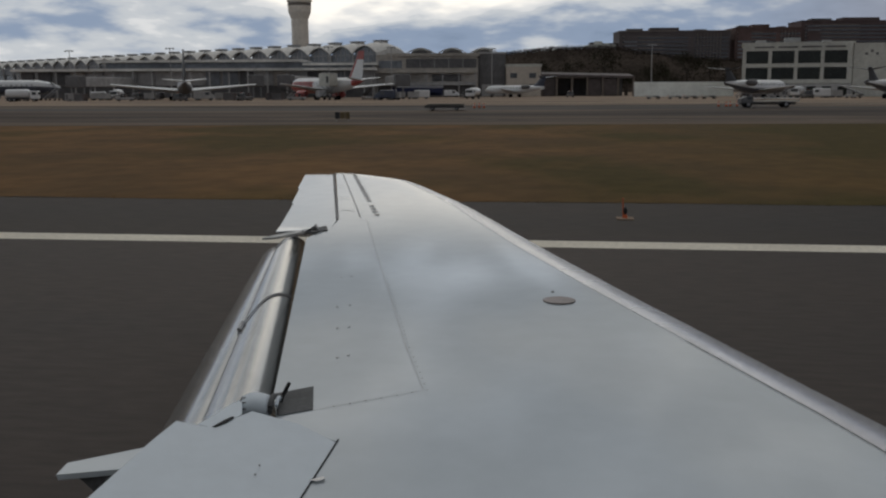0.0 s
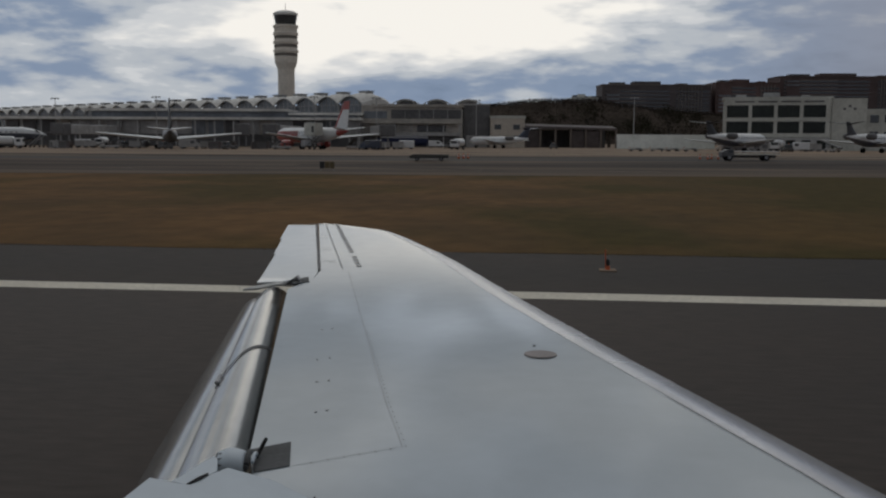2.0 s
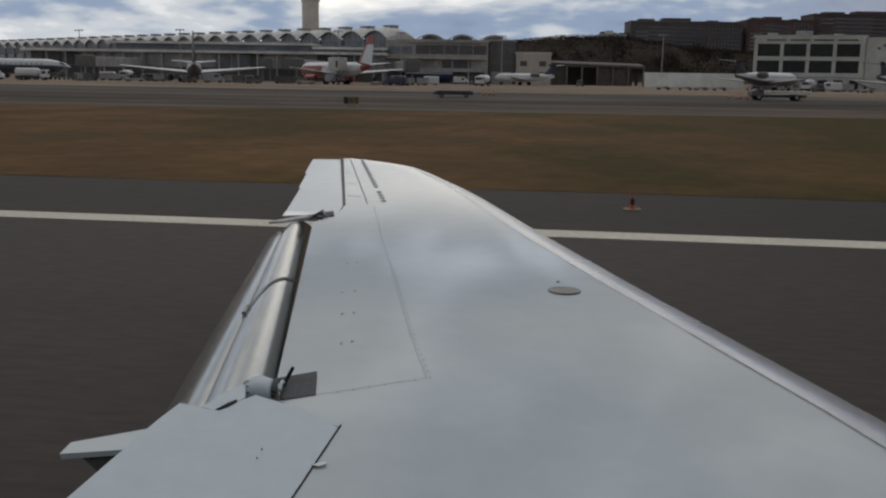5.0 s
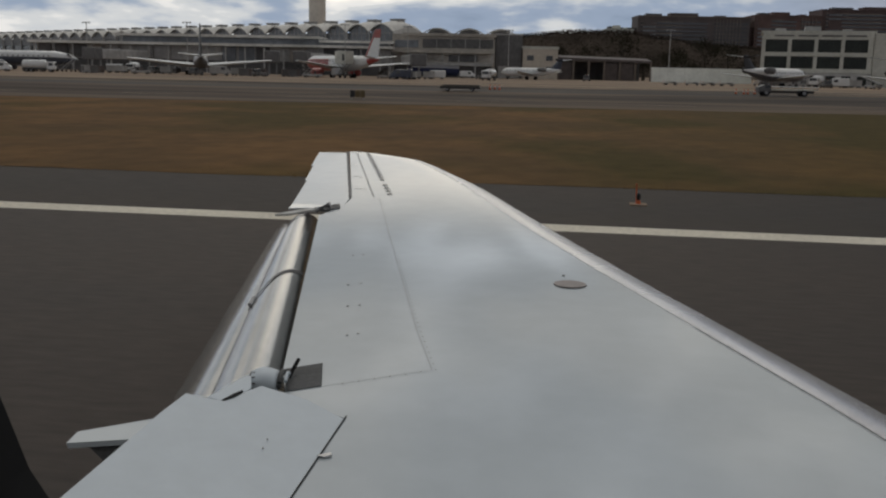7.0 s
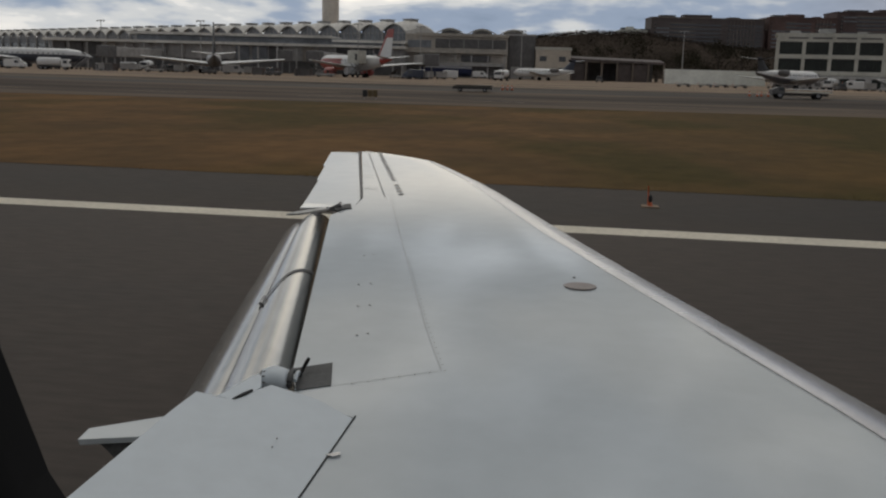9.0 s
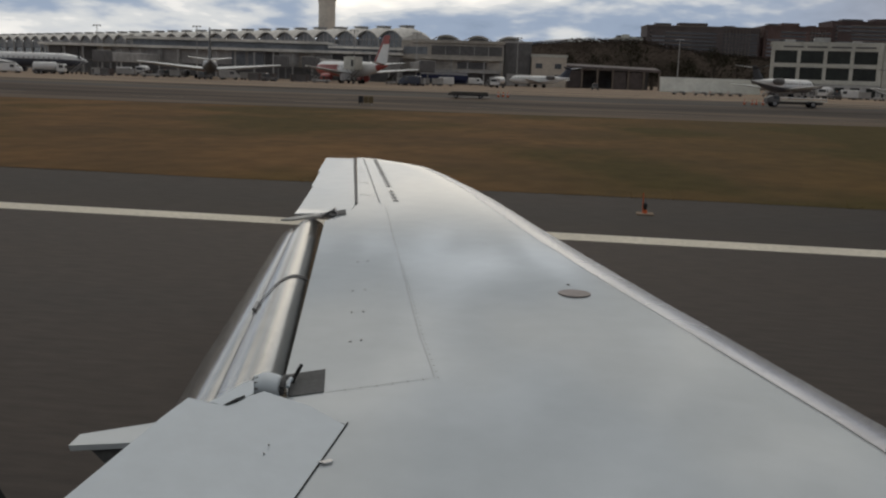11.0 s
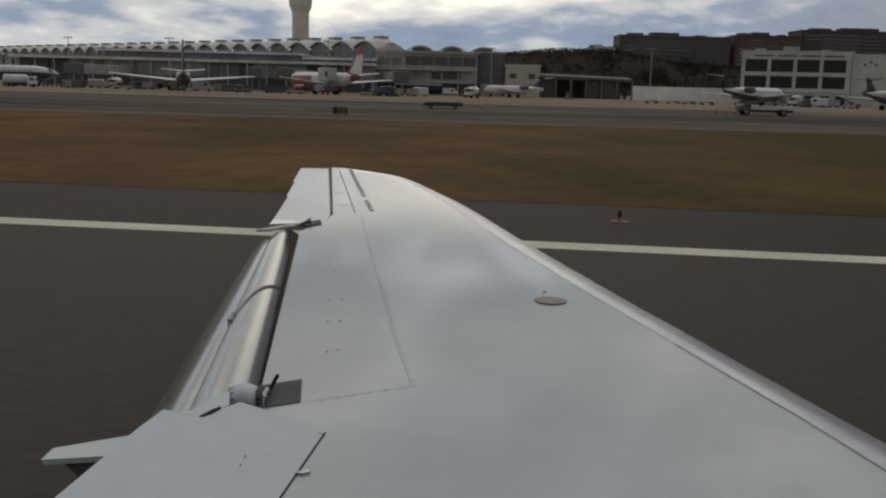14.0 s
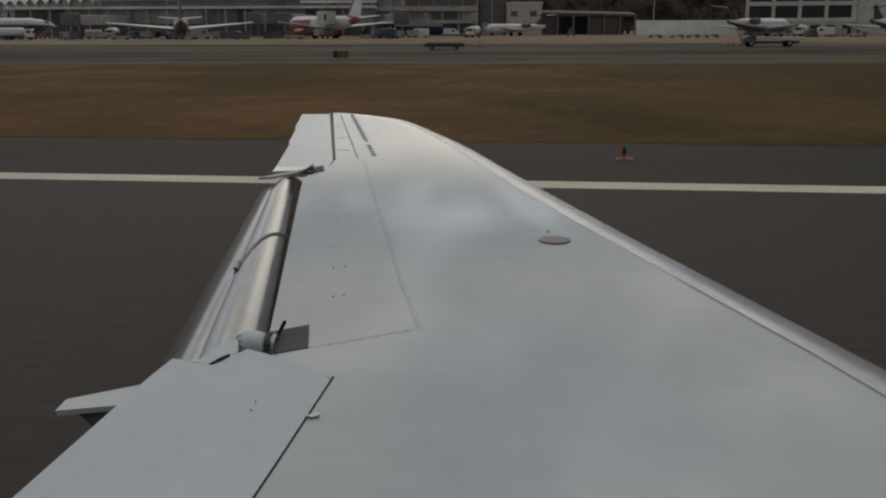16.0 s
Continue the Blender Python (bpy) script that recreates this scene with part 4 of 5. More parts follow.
for i, (a, d, t) in enumerate(bridges):
    g = thing("jet_bridge", "grey boarding bridge on steel legs beside the concourse", "boarding bridge", ap(a, d, 1.0, t), group="boarding bridges")
    part("tunnel", soft_box(-1.6, 1.6, -26, 2, 4.0, 7.2, 0.2), M_PANEL, g)
    part("cab", soft_box(-2.4, 2.4, -30, -25.5, 3.7, 7.5, 0.3), M_DARK, g)
    for x in (-1.4, 1.0):
        part("leg", boxes((x, x + 0.4, -22, -21.6, 0, 4.1)), M_STEEL, g)

# lower terminal with white bands, and the plain blocks beside it
low = thing("low_terminal", "pale low terminal block with white bands and dark windows", "terminal building", ap(-30, 350))
part("body", boxes((0, 37, 0, 25, 0, 15.2)), M_BEIGE, low)
part("roof_edge", boxes((4, 37.6, -1.0, 26, 14.6, 15.6)), M_BEIGE, low)
part("upper_glazing", boxes((11, 36.6, -0.2, 0.05, 10.4, 13.6)), M_DARK, low, "long dark window band")
part("side_glazing", boxes((1, 9.5, -0.2, 0.05, 10.4, 13.0)), M_BLUEGREY, low)
for k in range(4):
    part("mullion", boxes((16 + 5.2 * k, 16.2 + 5.2 * k, -0.3, -0.18, 10.4, 13.6)), M_PANEL, low)
part("lower_band", boxes((-6, 36.8, -3.5, 0, 8.6, 9.6)), M_BEIGE, low, "pale canopy edge")
part("lower_glazing", boxes((20.5, 31, -0.3, 0.05, 5.6, 8.0)), M_DARK, low)
part("lower_wall", boxes((-5, 36, -3.0, -0.1, 4.2, 5.2)), M_PANEL, low)
part("undercroft", boxes((0.5, 36.5, -0.3, 0.05, 0.1, 4.1)), M_DARK, low)
for k in range(7):
    part("column", boxes((0.5 + 5.9 * k, 0.9 + 5.9 * k, -3.2, -2.8, 0, 8.6)), M_PANEL, low)
shelter = thing("equipment_shelter", "low navy-blue awning over stored equipment by the terminal", "shelter", ap(-23.3, 335))
part("roof", prism([(0, -2.6, 3.2), (18, -2.6, 3.0), (18, 1.4, 3.9), (0, 1.4, 4.1)], (0, 0, 0.12)), M_NAVY, shelter)
part("back_cloth", boxes((0, 18, 1.3, 1.4, 0.6, 3.9)), mat("navy_cloth", (0.022, 0.030, 0.085), 0.8), shelter)
part("valance", boxes((0, 18, -2.66, -2.6, 1.5, 3.1)), mat("navy_cloth", (0.022, 0.030, 0.085), 0.8), shelter)
for k in range(5):
    part("post", boxes((4.4 * k, 4.4 * k + 0.15, -2.55, -2.4, 0, 3.0)), M_STEEL, shelter)
vault = thing("vaulted_annex", "pale low vaulted annex behind the terminal", "building", ap(-35, 395))
for k in range(4):
    n = 12
    hump = [(k * 13 + 13 * q / n, 2.6 * math.sin(math.pi * q / n) ** 0.85) for q in range(n + 1)]
    part("roof_vault", loft([[(x, -0.4, 16.4 + z) for x, z in hump], [(x, -0.4, 16.9 + z) for x, z in hump], [(k * 13 + 6.5 + (x - k * 13 - 6.5) * 0.55, 8, 18.6 + z * 0.5) for x, z in hump], [(x, 20, 16.2 + z) for x, z in hump]], closed=False), M_ROOF, vault)
    part("arched_window", prism([(k * 13 + 0.6 + 11.8 * q / n, -0.1, 15.6 + 2.9 * math.sin(math.pi * q / n) ** 0.85) for q in range(n + 1)], (0, 0.08, 0)), M_DARK, vault)
part("body", boxes((0, 52, 0.2, 25, 0, 15.8)), M_PANEL, vault)
blk = thing("service_block", "dark windowless service block beside the terminal", "building", ap(7.6, 352))
part("body", boxes((0, 9.6, 0, 14, 0, 15.4)), M_DARK, blk)
part("roof_edge", boxes((-0.2, 9.8, -0.2, 14.2, 15.4, 16.0)), M_PANEL, blk)
for k in range(2):
    part("door", boxes((1.0 + 4.4 * k, 4.2 + 4.4 * k, -0.15, 0.1, 0.1, 4.4)), M_PANEL, blk)
tan = thing("stucco_building", "small tan stucco building with few windows", "building", ap(17.4, 350))
part("body", boxes((0, 12.6, 0, 12, 0, 10.6)), M_TAN, tan)
part("roof_edge", boxes((-0.3, 12.9, -0.3, 12.3, 10.6, 11.6)), M_OFFWHITE, tan)
for x, z in ((1.5, 6.6), (8.4, 6.6), (8.4, 2.6), (4.6, 2.2)):
    part("window", boxes((x, x + 2.4, -0.15, 0.1, z, z + 1.8)), M_GLASS, tan)
han = thing("hangar", "dark brown open-fronted hangar with deep bays", "hangar", ap(30, 352))
part("roof", loft([[(0, -1, 8.0), (0, 10, 9.0), (0, 26, 8.4), (0, 26, 7.6), (0, -1, 7.2)], [(34, -1, 7.2), (34, 10, 8.2), (34, 26, 7.6), (34, 26, 6.8), (34, -1, 6.4)]]), M_BRICKG, han)
part("back_wall", boxes((0, 34, 24, 25, 0, 6.8)), M_DARK, han)
for k in range(7):
    part("post", boxes((k * 5.6, k * 5.6 + 0.7, -0.6, 0.1, 0, 6.9)), mat("brown_steel", (0.20, 0.165, 0.14), 0.7), han)
for k in (0, 3, 4):
    part("door", boxes((k * 5.6 + 0.8, k * 5.6 + 5.4, 0.4, 0.7, 0, 6.2)), M_BRICKG, han)
fence = thing("blast_wall", "long pale blast fence of sheet panels on the apron edge", "wall", ap(56.7, 310))
for k in range(12):
    part("panel", prism([(k * 2.66, 0, 0.1), (k * 2.66 + 2.62, 0, 0.1), (k * 2.66 + 2.62, 1.1, 4.7), (k * 2.66, 1.1, 4.7)], (0, 0.2, 0)), mat("pale_sheet_metal", (0.80, 0.82, 0.78), 0.45, 0.0, 0.08, 0.2, 1.0), fence)
part("rail", boxes((0, 31.9, 1.35, 1.6, 3.9, 4.1)), M_STEEL, fence)
for k in range(9):
    part("brace", rod([(0.6 + 3.8 * k, 3.4, 0.0), (0.6 + 3.8 * k, 1.4, 4.0)], 0.09, 6), M_STEEL, fence)

# white office block by the apron
office = thing("office_block", "off-white three-storey office block with large dark windows", "office building", ap(85.2, 290, 1.0, -16) @ Matrix.Diagonal((0.91, 1, 1, 1)))
part("wall", boxes((0, 33.6, 0.5, 22, 0, 15.3)), M_OFFWHITE, office)
part("parapet", boxes((-0.5, 34.1, 0.2, 22.4, 15.3, 15.9)), M_OFFWHITE, office)
for z0, z1 in ((9.6, 13.4), (4.7, 8.5)):
    for k in range(4):
        x = 1.0 + 8.0 * k
        w = part("window", boxes((x, x + 7.0, 0.34, 0.6, z0, z1)), M_PANE, office)
        for q in (2.25, 4.6):
            part("glazing_bar", boxes((x + q, x + q + 0.08, 0.30, 0.36, z0, z1)), M_BLACK, w)
for k in range(5):
    part("pier", boxes((8.0 * k - 0.1, 8.0 * k + 1.0, 0, 0.6, 4.0, 14.4)), M_OFFWHITE, office)
for z in (3.9, 8.6, 13.4):
    part("floor_band", boxes((0, 33.5, 0.05, 0.6, z, z + 1.15)), M_OFFWHITE, office)
part("ground_floor", boxes((0.1, 33.4, -0.3, 0.6, 0.0, 3.7)), M_PANEL, office, "grey ground floor wall")
for k in range(7):
    part("ground_window", boxes((1.2 + 4.7 * k, 4.0 + 4.7 * k, -0.4, 0.3, 0.3, 3.0)), M_PANE, office)
for k in range(4):
    part("lettering_bar", boxes((3.6 + 7.2 * k, 9.6 + 7.2 * k, -0.06, 0.06, 14.25, 14.7)), M_DARK, office)
part("cornice", boxes((0.2, 33.4, 0.06, 0.55, 14.56, 15.3)), M_OFFWHITE, office)
for x, w_, h_ in ((4, 3.2, 1.6), (13, 5, 2.2), (25, 2.6, 1.4)):
    part("roof_unit", boxes((x, x + w_, 8, 12, 15.3, 15.3 + h_)), M_PANEL, office)
wing2 = thing("office_annex", "lower off-white annex with small square windows", "office building", ap(114.9, 282.2, 1.0, -16))
part("wall", boxes((0, 42, 0.5, 20, 0, 12.2)), M_OFFWHITE, wing2)
part("stair_tower", boxes((0, 9.5, -0.4, 12, 0, 15.3)), M_OFFWHITE, wing2)
for k in range(8):
    for z in (8.2, 3.4):
        part("window", boxes((10.6 + 3.9 * k, 12.9 + 3.9 * k, 0.3, 0.55, z, z + 2.2)), M_GLASS, wing2)
for x, z in ((3.0, 11.9), (4.4, 12.7), (5.8, 11.9)):
    part("emblem_mark", boxes((x, x + 0.8, -0.5, -0.4, z, z + 0.7)), M_DARK, wing2)

# brick and concrete towers of the town behind
TOWN = [(128, 950, 26, 46, M_OFFWHITE, "pale"), (166, 1000, 114, 62, M_BRICKG, "grey-brown"), (286, 1005, 68, 65, M_BRICK, "brown brick"), (355, 1010, 152, 72, M_BRICKD, "dark red brick"), (516, 1020, 120, 79, M_BRICKG, "grey-brown"), (650, 1080, 110, 74, M_BRICK, "brown brick")]
for a, d, w, h, m_, word in TOWN:
    b = thing("office_tower", f"{word} office block with rows of window bands", "office building", ap(a, d, 0.0), group="town office blocks")
    part("wall", boxes((0, w, 0, 40, 0, h)), m_, b)
    part("roof_plant", boxes((w * 0.3, w * 0.55, 8, 26, h, h + 4.5), (w * 0.7, w * 0.8, 8, 20, h, h + 2.6)), m_, b)
    part("side_wing", boxes((-w * 0.16, 0, 6, 36, 0, h * 0.82)), m_, b)
    for k in range(int(h / 3.9) - 2):
        z = 8 + 3.9 * k
        part("window_band", boxes((w * 0.03, w * 0.62, -0.25, 0.05, z, z + 1.7), (w * 0.68, w * 0.98, -0.25, 0.05, z, z + 1.7)), M_GLASS, b)
        part("spandrel", boxes((w * 0.03, w * 0.40, -0.4, 0.05, z + 1.75, z + 2.6)), M_BAND, b)
        # the sky's reflection in these windows is put into their pale colour
        if k % 7 < 5:
            part("bay_window", boxes((w * 0.045, w * 0.045 + 13, -1.0, -0.3, z + 0.1, z + 1.6)), M_BLUEGREY, b, "corner windows painted pale for the sky's reflection")
    part("corner_bay", boxes((w * 0.045 - 0.5, w * 0.045 + 13.5, -0.8, 0.05, 6, h - 3)), m_, b)
    for k in range(int(w * 0.26 / 3.4)):
        part("facade_fin", boxes((w * 0.70 + 3.4 * k, w * 0.70 + 3.4 * k + 0.7, -0.9, 0.05, 7, h - 1.5)), M_BAND, b)
    part("parapet", boxes((-0.4, w + 0.4, -0.5, 40.4, h, h + 1.1)), M_BAND if word == "grey-brown" else m_, b)
    part("plant_screen", boxes((w * 0.08, w * 0.22, 6, 18, h + 1.1, h + 3.4)), M_DARK, b)

# wooded rise behind the hangars
rng = random.Random(11)
bm = bmesh.new()
prof = [(-700, 0), (-420, 6), (-120, 16), (0, 30), (90, 40), (150, 40), (210, 30), (420, 20), (800, 16)]
rows = []
for d in (820, 860, 900, 960, 1300):
    row = []
    for k in range(151):
        a = -700 + 10 * k
        h = next(h0 + (h1 - h0) * (a - a0) / (a1 - a0) for (a0, h0), (a1, h1) in zip(prof, prof[1:]) if a <= a1)
        q = {820: 0.0, 860: 0.55, 900: 0.9, 960: 1.0, 1300: 0.6}[d]
        p = ap(a, d, 0.0).translation
        row.append((p.x, p.y, 1.0 + h * q + (rng.random() * 3.4 if 0 < q else 0)))
    rows.append(row)
solo("wooded_hill", loft(rows, closed=False), mat("bare_woods", (0.076, 0.061, 0.052), 1.0, 0.0, 0.3, 0.03, 0.3, tint=(0.052, 0.043, 0.036), spec=0.0), "dark wooded rise behind the airport", "hill", kind="structure")
bm = bmesh.new()
rows = []
for d, q in ((2400, 0), (2600, 1), (3200, 0.8)):
    rows.append([tuple(ap(-2600 + 60 * k, d, 1 + q * (26 + 14 * noise.noise((k * 0.13, d * 0.01, 0)))).translation) for k in range(90)])
solo("far_hills", loft(rows, closed=False), mat("hazy_hills", (0.12, 0.13, 0.15), 0.95, 0.0, 0.1, 0.004, 0.05), "low hazy blue-grey hills on the horizon", "hills", kind="structure", smooth=True)


def leafy(rng, r, n):
    """A ragged crown: many small twig and leaf clumps in an uneven cloud."""
    verts, faces = [], []
    lobes = [(Vector((rng.uniform(-1, 1), rng.uniform(-1, 1), rng.uniform(-0.6, 0.9))) * r * 0.6, r * rng.uniform(0.35, 0.6)) for _ in range(9)]
    for _ in range(n):
        c, q = rng.choice(lobes)
        p = c + Vector((rng.gauss(0, 1), rng.gauss(0, 1), rng.gauss(0, 0.8))) * q * 0.55
        s = r * rng.uniform(0.05, 0.11)
        i = len(verts)
        for _ in range(3):
            verts.append(p + Vector((rng.uniform(-1, 1), rng.uniform(-1, 1), rng.uniform(-1, 1))) * s)
        faces.append((i, i + 1, i + 2))
    me = bpy.data.meshes.new("crown")
    me.from_pydata(verts, [], faces)
    return me


M_BARK = mat("bark", (0.06, 0.048, 0.038), 0.9, 0.0, 0.2, 1.0, 8.0)
M_LEAF = mat("dark_winter_foliage", (0.068, 0.054, 0.046), 1.0, 0.0, 0.3, 0.02, 0.6, tint=(0.044, 0.037, 0.029), spec=0.0)


M_TREE = mat("dull_green_foliage", (0.044, 0.046, 0.030), 1.0, 0.0, 0.3, 0.1, 1.2, tint=(0.034, 0.030, 0.022), spec=0.0)


def tree(h, seed):
    r = random.Random(seed)
    t = thing("tree", "dark winter tree with a ragged crown near the office blocks", "tree", group="trees behind the apron")
    trunk = part("trunk", rod([(0, 0, -0.3), (0.1, 0, h * 0.3), (-0.1, 0.1, h * 0.62)], [0.35, 0.26, 0.12]), M_BARK, t)
    for k in range(5):
        a = k * 1.3 + r.random()
        part("limb", rod([(0, 0, h * (0.28 + 0.06 * k)), (math.cos(a) * h * 0.14, math.sin(a) * h * 0.14, h * (0.48 + 0.06 * k)), (math.cos(a) * h * 0.24, math.sin(a) * h * 0.24, h * (0.6 + 0.07 * k))], [0.14, 0.09, 0.03], 6), M_BARK, trunk)
    me = leafy(r, h * 0.36, 700)
    me.materials.append(M_TREE)
    crown = part("crown", me, None, t)
    crown.location.z = h * 0.66
    return t


kinds = [tree(11.0, 1), tree(8.5, 2), tree(13.0, 3)]
spots = [(58, 372, 0.9), (66, 380, 1.1), (74, 372, 1.0), (81, 378, 1.2), (40, 395, 1.1), (48, 402, 1.2), (54, 392, 1.0), (88, 392, 1.2), (96, 405, 1.3), (30, 410, 1.2), (20, 405, 1.0), (104, 400, 1.2), (112, 398, 1.1), (70, 400, 1.3), (62, 410, 1.4), (36, 420, 1.3), (83, 415, 1.4), (150, 360, 1.2), (165, 365, 1.3), (180, 362, 1.2)]
rng = random.Random(3)
for i, (a, d, s) in enumerate(spots):
    m = ap(a, d, 0.95, rng.random() * 360) @ Matrix.Diagonal((s, s, s * rng.uniform(0.85, 1.15), 1))
    if i < 3:
        kinds[i].matrix_basis = m
    else:
        c = copy_thing(kinds[i % 3], m)
        c.scale = m.to_scale()
verts, faces = [], []
rng = random.Random(21)
for k in range(30000):
    a = rng.uniform(-60, 330)
    d = rng.uniform(822, 960)
    h = max(0.0, next(h0 + (h1 - h0) * (a - a0) / (a1 - a0) for (a0, h0), (a1, h1) in zip(prof, prof[1:]) if a <= a1))
    p = ap(a, d, 1.0 + h * min(1.0, (d - 815) / 90) + rng.uniform(-1.5, 3.0)).translation
    i = len(verts)
    for _ in range(3):
        verts.append(p + Vector((rng.uniform(-1, 1), rng.uniform(-1, 1), rng.uniform(-1, 1))) * 1.15)
    faces.append((i, i + 1, i + 2))
me = bpy.data.meshes.new("woods")
me.from_pydata(verts, [], faces)
me.materials.append(M_LEAF)
tagged(new("woods", me), "dense dark winter woodland covering the far rise", "woods", kind="stuff")


# ---- parked aircraft: nose to +x, wheels at z = 0 ----
def jetliner(label, length, dia, span, fin_top, top, belly, fin, fin_tip=None, rear_engines=False, t_tail=False, wing_paint=None, belly_aft=None, split_at=-14, fin_lead=None):
    g = thing("parked_jet", label, "aeroplane", group="parked aircraft")
    zc = dia * 0.5 + dia * 0.42
    prof_ = [(0.0, 0.02, -0.12), (0.015, 0.28, -0.09), (0.04, 0.55, -0.05), (0.08, 0.82, -0.02), (0.13, 1.0, 0), (0.62, 1.0, 0), (0.75, 0.84, 0.10), (0.88, 0.5, 0.30), (0.97, 0.2, 0.44), (1.0, 0.05, 0.50)]

    def ring(q, r, lift, a0, a1, n):
        x = length / 2 - q * length
        return [(x, dia / 2 * r * math.cos(a0 + (a1 - a0) * k / n), zc + lift * dia / 2 * 1.1 + dia / 2 * r * math.sin(a0 + (a1 - a0) * k / n)) for k in range(n + 1)]
    split_a = radians(split_at)
    body = part("fuselage", loft([ring(*p, split_a, math.pi - split_a, 14) for p in prof_], closed=False), top, g, smooth=True)
    under = [ring(*p, math.pi - split_a, 2 * math.pi + split_a, 10) for p in prof_]
    if belly_aft:
        waist = [ring(0.40, 1.0, 0, math.pi - split_a, 2 * math.pi + split_a, 10)]
        part("belly", loft(under[:5] + waist, closed=False), belly, g, smooth=True)
        part("aft_belly", loft(waist + under[5:8], closed=False), belly_aft, g, smooth=True)
        part("tail_cone", loft(under[7:], closed=False), belly, g, smooth=True)
    else:
        part("belly", loft(under, closed=False), belly, g, smooth=True)
    bm = bmesh.new()
    n = int(length * 0.62 / 1.3)
    for s in (-1, 1):
        for k in range(n):
            x = length * 0.34 - k * 1.3
            box(bm, x, x + 0.3, s * dia * 0.49 - 0.03, s * dia * 0.49 + 0.03, zc + 0.1 * dia, zc + 0.1 * dia + 0.34)
    part("cabin_windows", bm, M_BLACK, body, "row of small dark windows", kind="stuff")
    part("cockpit_windows", loft([[(length / 2 - 0.045 * length, s * dia * 0.3, zc + dia * 0.14) for s in (-1, 1)] + [(length / 2 - 0.062 * length, s * dia * 0.3, zc + dia * 0.28) for s in (1, -1)], [(length / 2 - 0.03 * length, s * dia * 0.26, zc + dia * 0.12) for s in (-1, 1)] + [(length / 2 - 0.052 * length, s * dia * 0.24, zc + dia * 0.30) for s in (1, -1)]]), M_BLACK, body)

    def aerofoil(name, p0, p1, c0, c1, sweep, t, m_, parent):
        p0, p1 = Vector(p0), Vector(p1)
        up = (p1 - p0).normalized().cross(Vector((1, 0, 0))).normalized()
        rings = []
        for q in (0.0, 0.5, 1.0):
            c = c0 + (c1 - c0) * q
            o = p0 + (p1 - p0) * q - Vector((sweep * q, 0, 0))
            rings.append([o + Vector((x * c, 0, 0)) + up * z * t * c for x, z in ((0.5, 0), (0.42, 0.5), (0.1, 0.7), (-0.5, 0.05), (-0.5, -0.05), (0.1, -0.6), (0.42, -0.45))])
        return part(name, loft(rings), m_, parent, smooth=False)
    zw = zc - dia * 0.28
    for s in (-1, 1):
        aerofoil("wing", (length * 0.02, s * dia * 0.3, zw), (length * 0.02, s * span / 2, zw + span * 0.045), length * 0.19, length * 0.05, span * 0.21, 0.12, wing_paint or mat("pale_wing_paint", (0.68, 0.69, 0.70), 0.35), g)
        ztp = fin_top - 0.5 if t_tail else zc + dia * 0.34
        aerofoil("tailplane", (-length * 0.43 - (length * 0.04 if t_tail else 0), s * 0.2, ztp), (-length * 0.43 - (length * 0.04 if t_tail else 0), s * span * (0.18 if t_tail else 0.145), ztp + 0.5), length * 0.09, length * 0.04, span * 0.07, 0.1, fin if t_tail else wing_paint or M_WHITE, g)
        ex, ey, ez = (-length * 0.27, dia * 0.86, zc + dia * 0.28) if rear_engines else (length * 0.07, span * 0.17, zw - dia * 0.30)
        er = dia * (0.25 if rear_engines else 0.27)
        eng = part("engine", rod([(ex + length * 0.06, s * ey, ez), (ex + length * 0.045, s * ey, ez), (ex - length * 0.03, s * ey, ez), (ex - length * 0.06, s * ey, ez)], [er * 0.86, er, er * 0.95, er * 0.6], 14), belly if not rear_engines else M_DARK, g, smooth=True)
        part("intake_lip", rod([(ex + length * 0.0595, s * ey, ez), (ex + length * 0.0604, s * ey, ez)], er * 0.9, 14), M_SILVER, eng)
        part("intake", rod([(ex + length * 0.0605, s * ey, ez), (ex + length * 0.061, s * ey, ez)], er * 0.78, 14), M_BLACK, eng)
        part("main_wheel", rod([(-length * 0.02, s * span * 0.1 - 0.4, 0.55), (-length * 0.02, s * span * 0.1 + 0.4, 0.55)], 0.55, 12), M_RUBBER_SHADE, g)
        part("gear_leg", rod([(-length * 0.02, s * span * 0.1, 0.4), (-length * 0.02, s * span * 0.1, zw)], 0.16, 6), M_STEEL, g)
    f = aerofoil("tail_fin", (-length * 0.40, 0, zc + dia * 0.38), (-length * 0.40, 0, fin_top), length * 0.172, length * 0.064, length * 0.085, 0.09, fin, g)
    if fin_tip:
        q = 0.70 if fin_lead else 0.55
        aerofoil("fin_stripe", (-length * 0.40 - length * 0.085 * q, 0, zc + dia * 0.38 + (fin_top - zc - dia * 0.38) * q), (-length * 0.40 - length * 0.085 * q, 0, fin_top + 0.02), length * (0.174 - 0.108 * q), length * 0.066, length * 0.085 * (1 - q), 0.12, fin_tip, f)
    if fin_lead:
        x0, x1 = length * (-0.40 + 0.086 - 0.0225), length * (-0.40 - 0.085 + 0.032 - 0.0175)
        aerofoil("leading_band", (x0 + 0.05, 0, zc + dia * 0.30), (x0 + 0.05, 0, fin_top), length * 0.045, length * 0.035, x0 - x1, 0.36, fin_lead, f)
    part("nose_wheel", rod([(length * 0.38, -0.25, 0.4), (length * 0.38, 0.25, 0.4)], 0.4, 12), M_RUBBER_SHADE, g)
    part("nose_leg", rod([(length * 0.38, 0, 0.3), (length * 0.37, 0, zc - dia * 0.4)], 0.12, 6), M_STEEL, g)
    return g


airliner_a = jetliner("silver-white airliner with a black fin at the concourse", 44, 3.8, 36, 12.3, M_SILVER, M_DARK, M_BLACK)
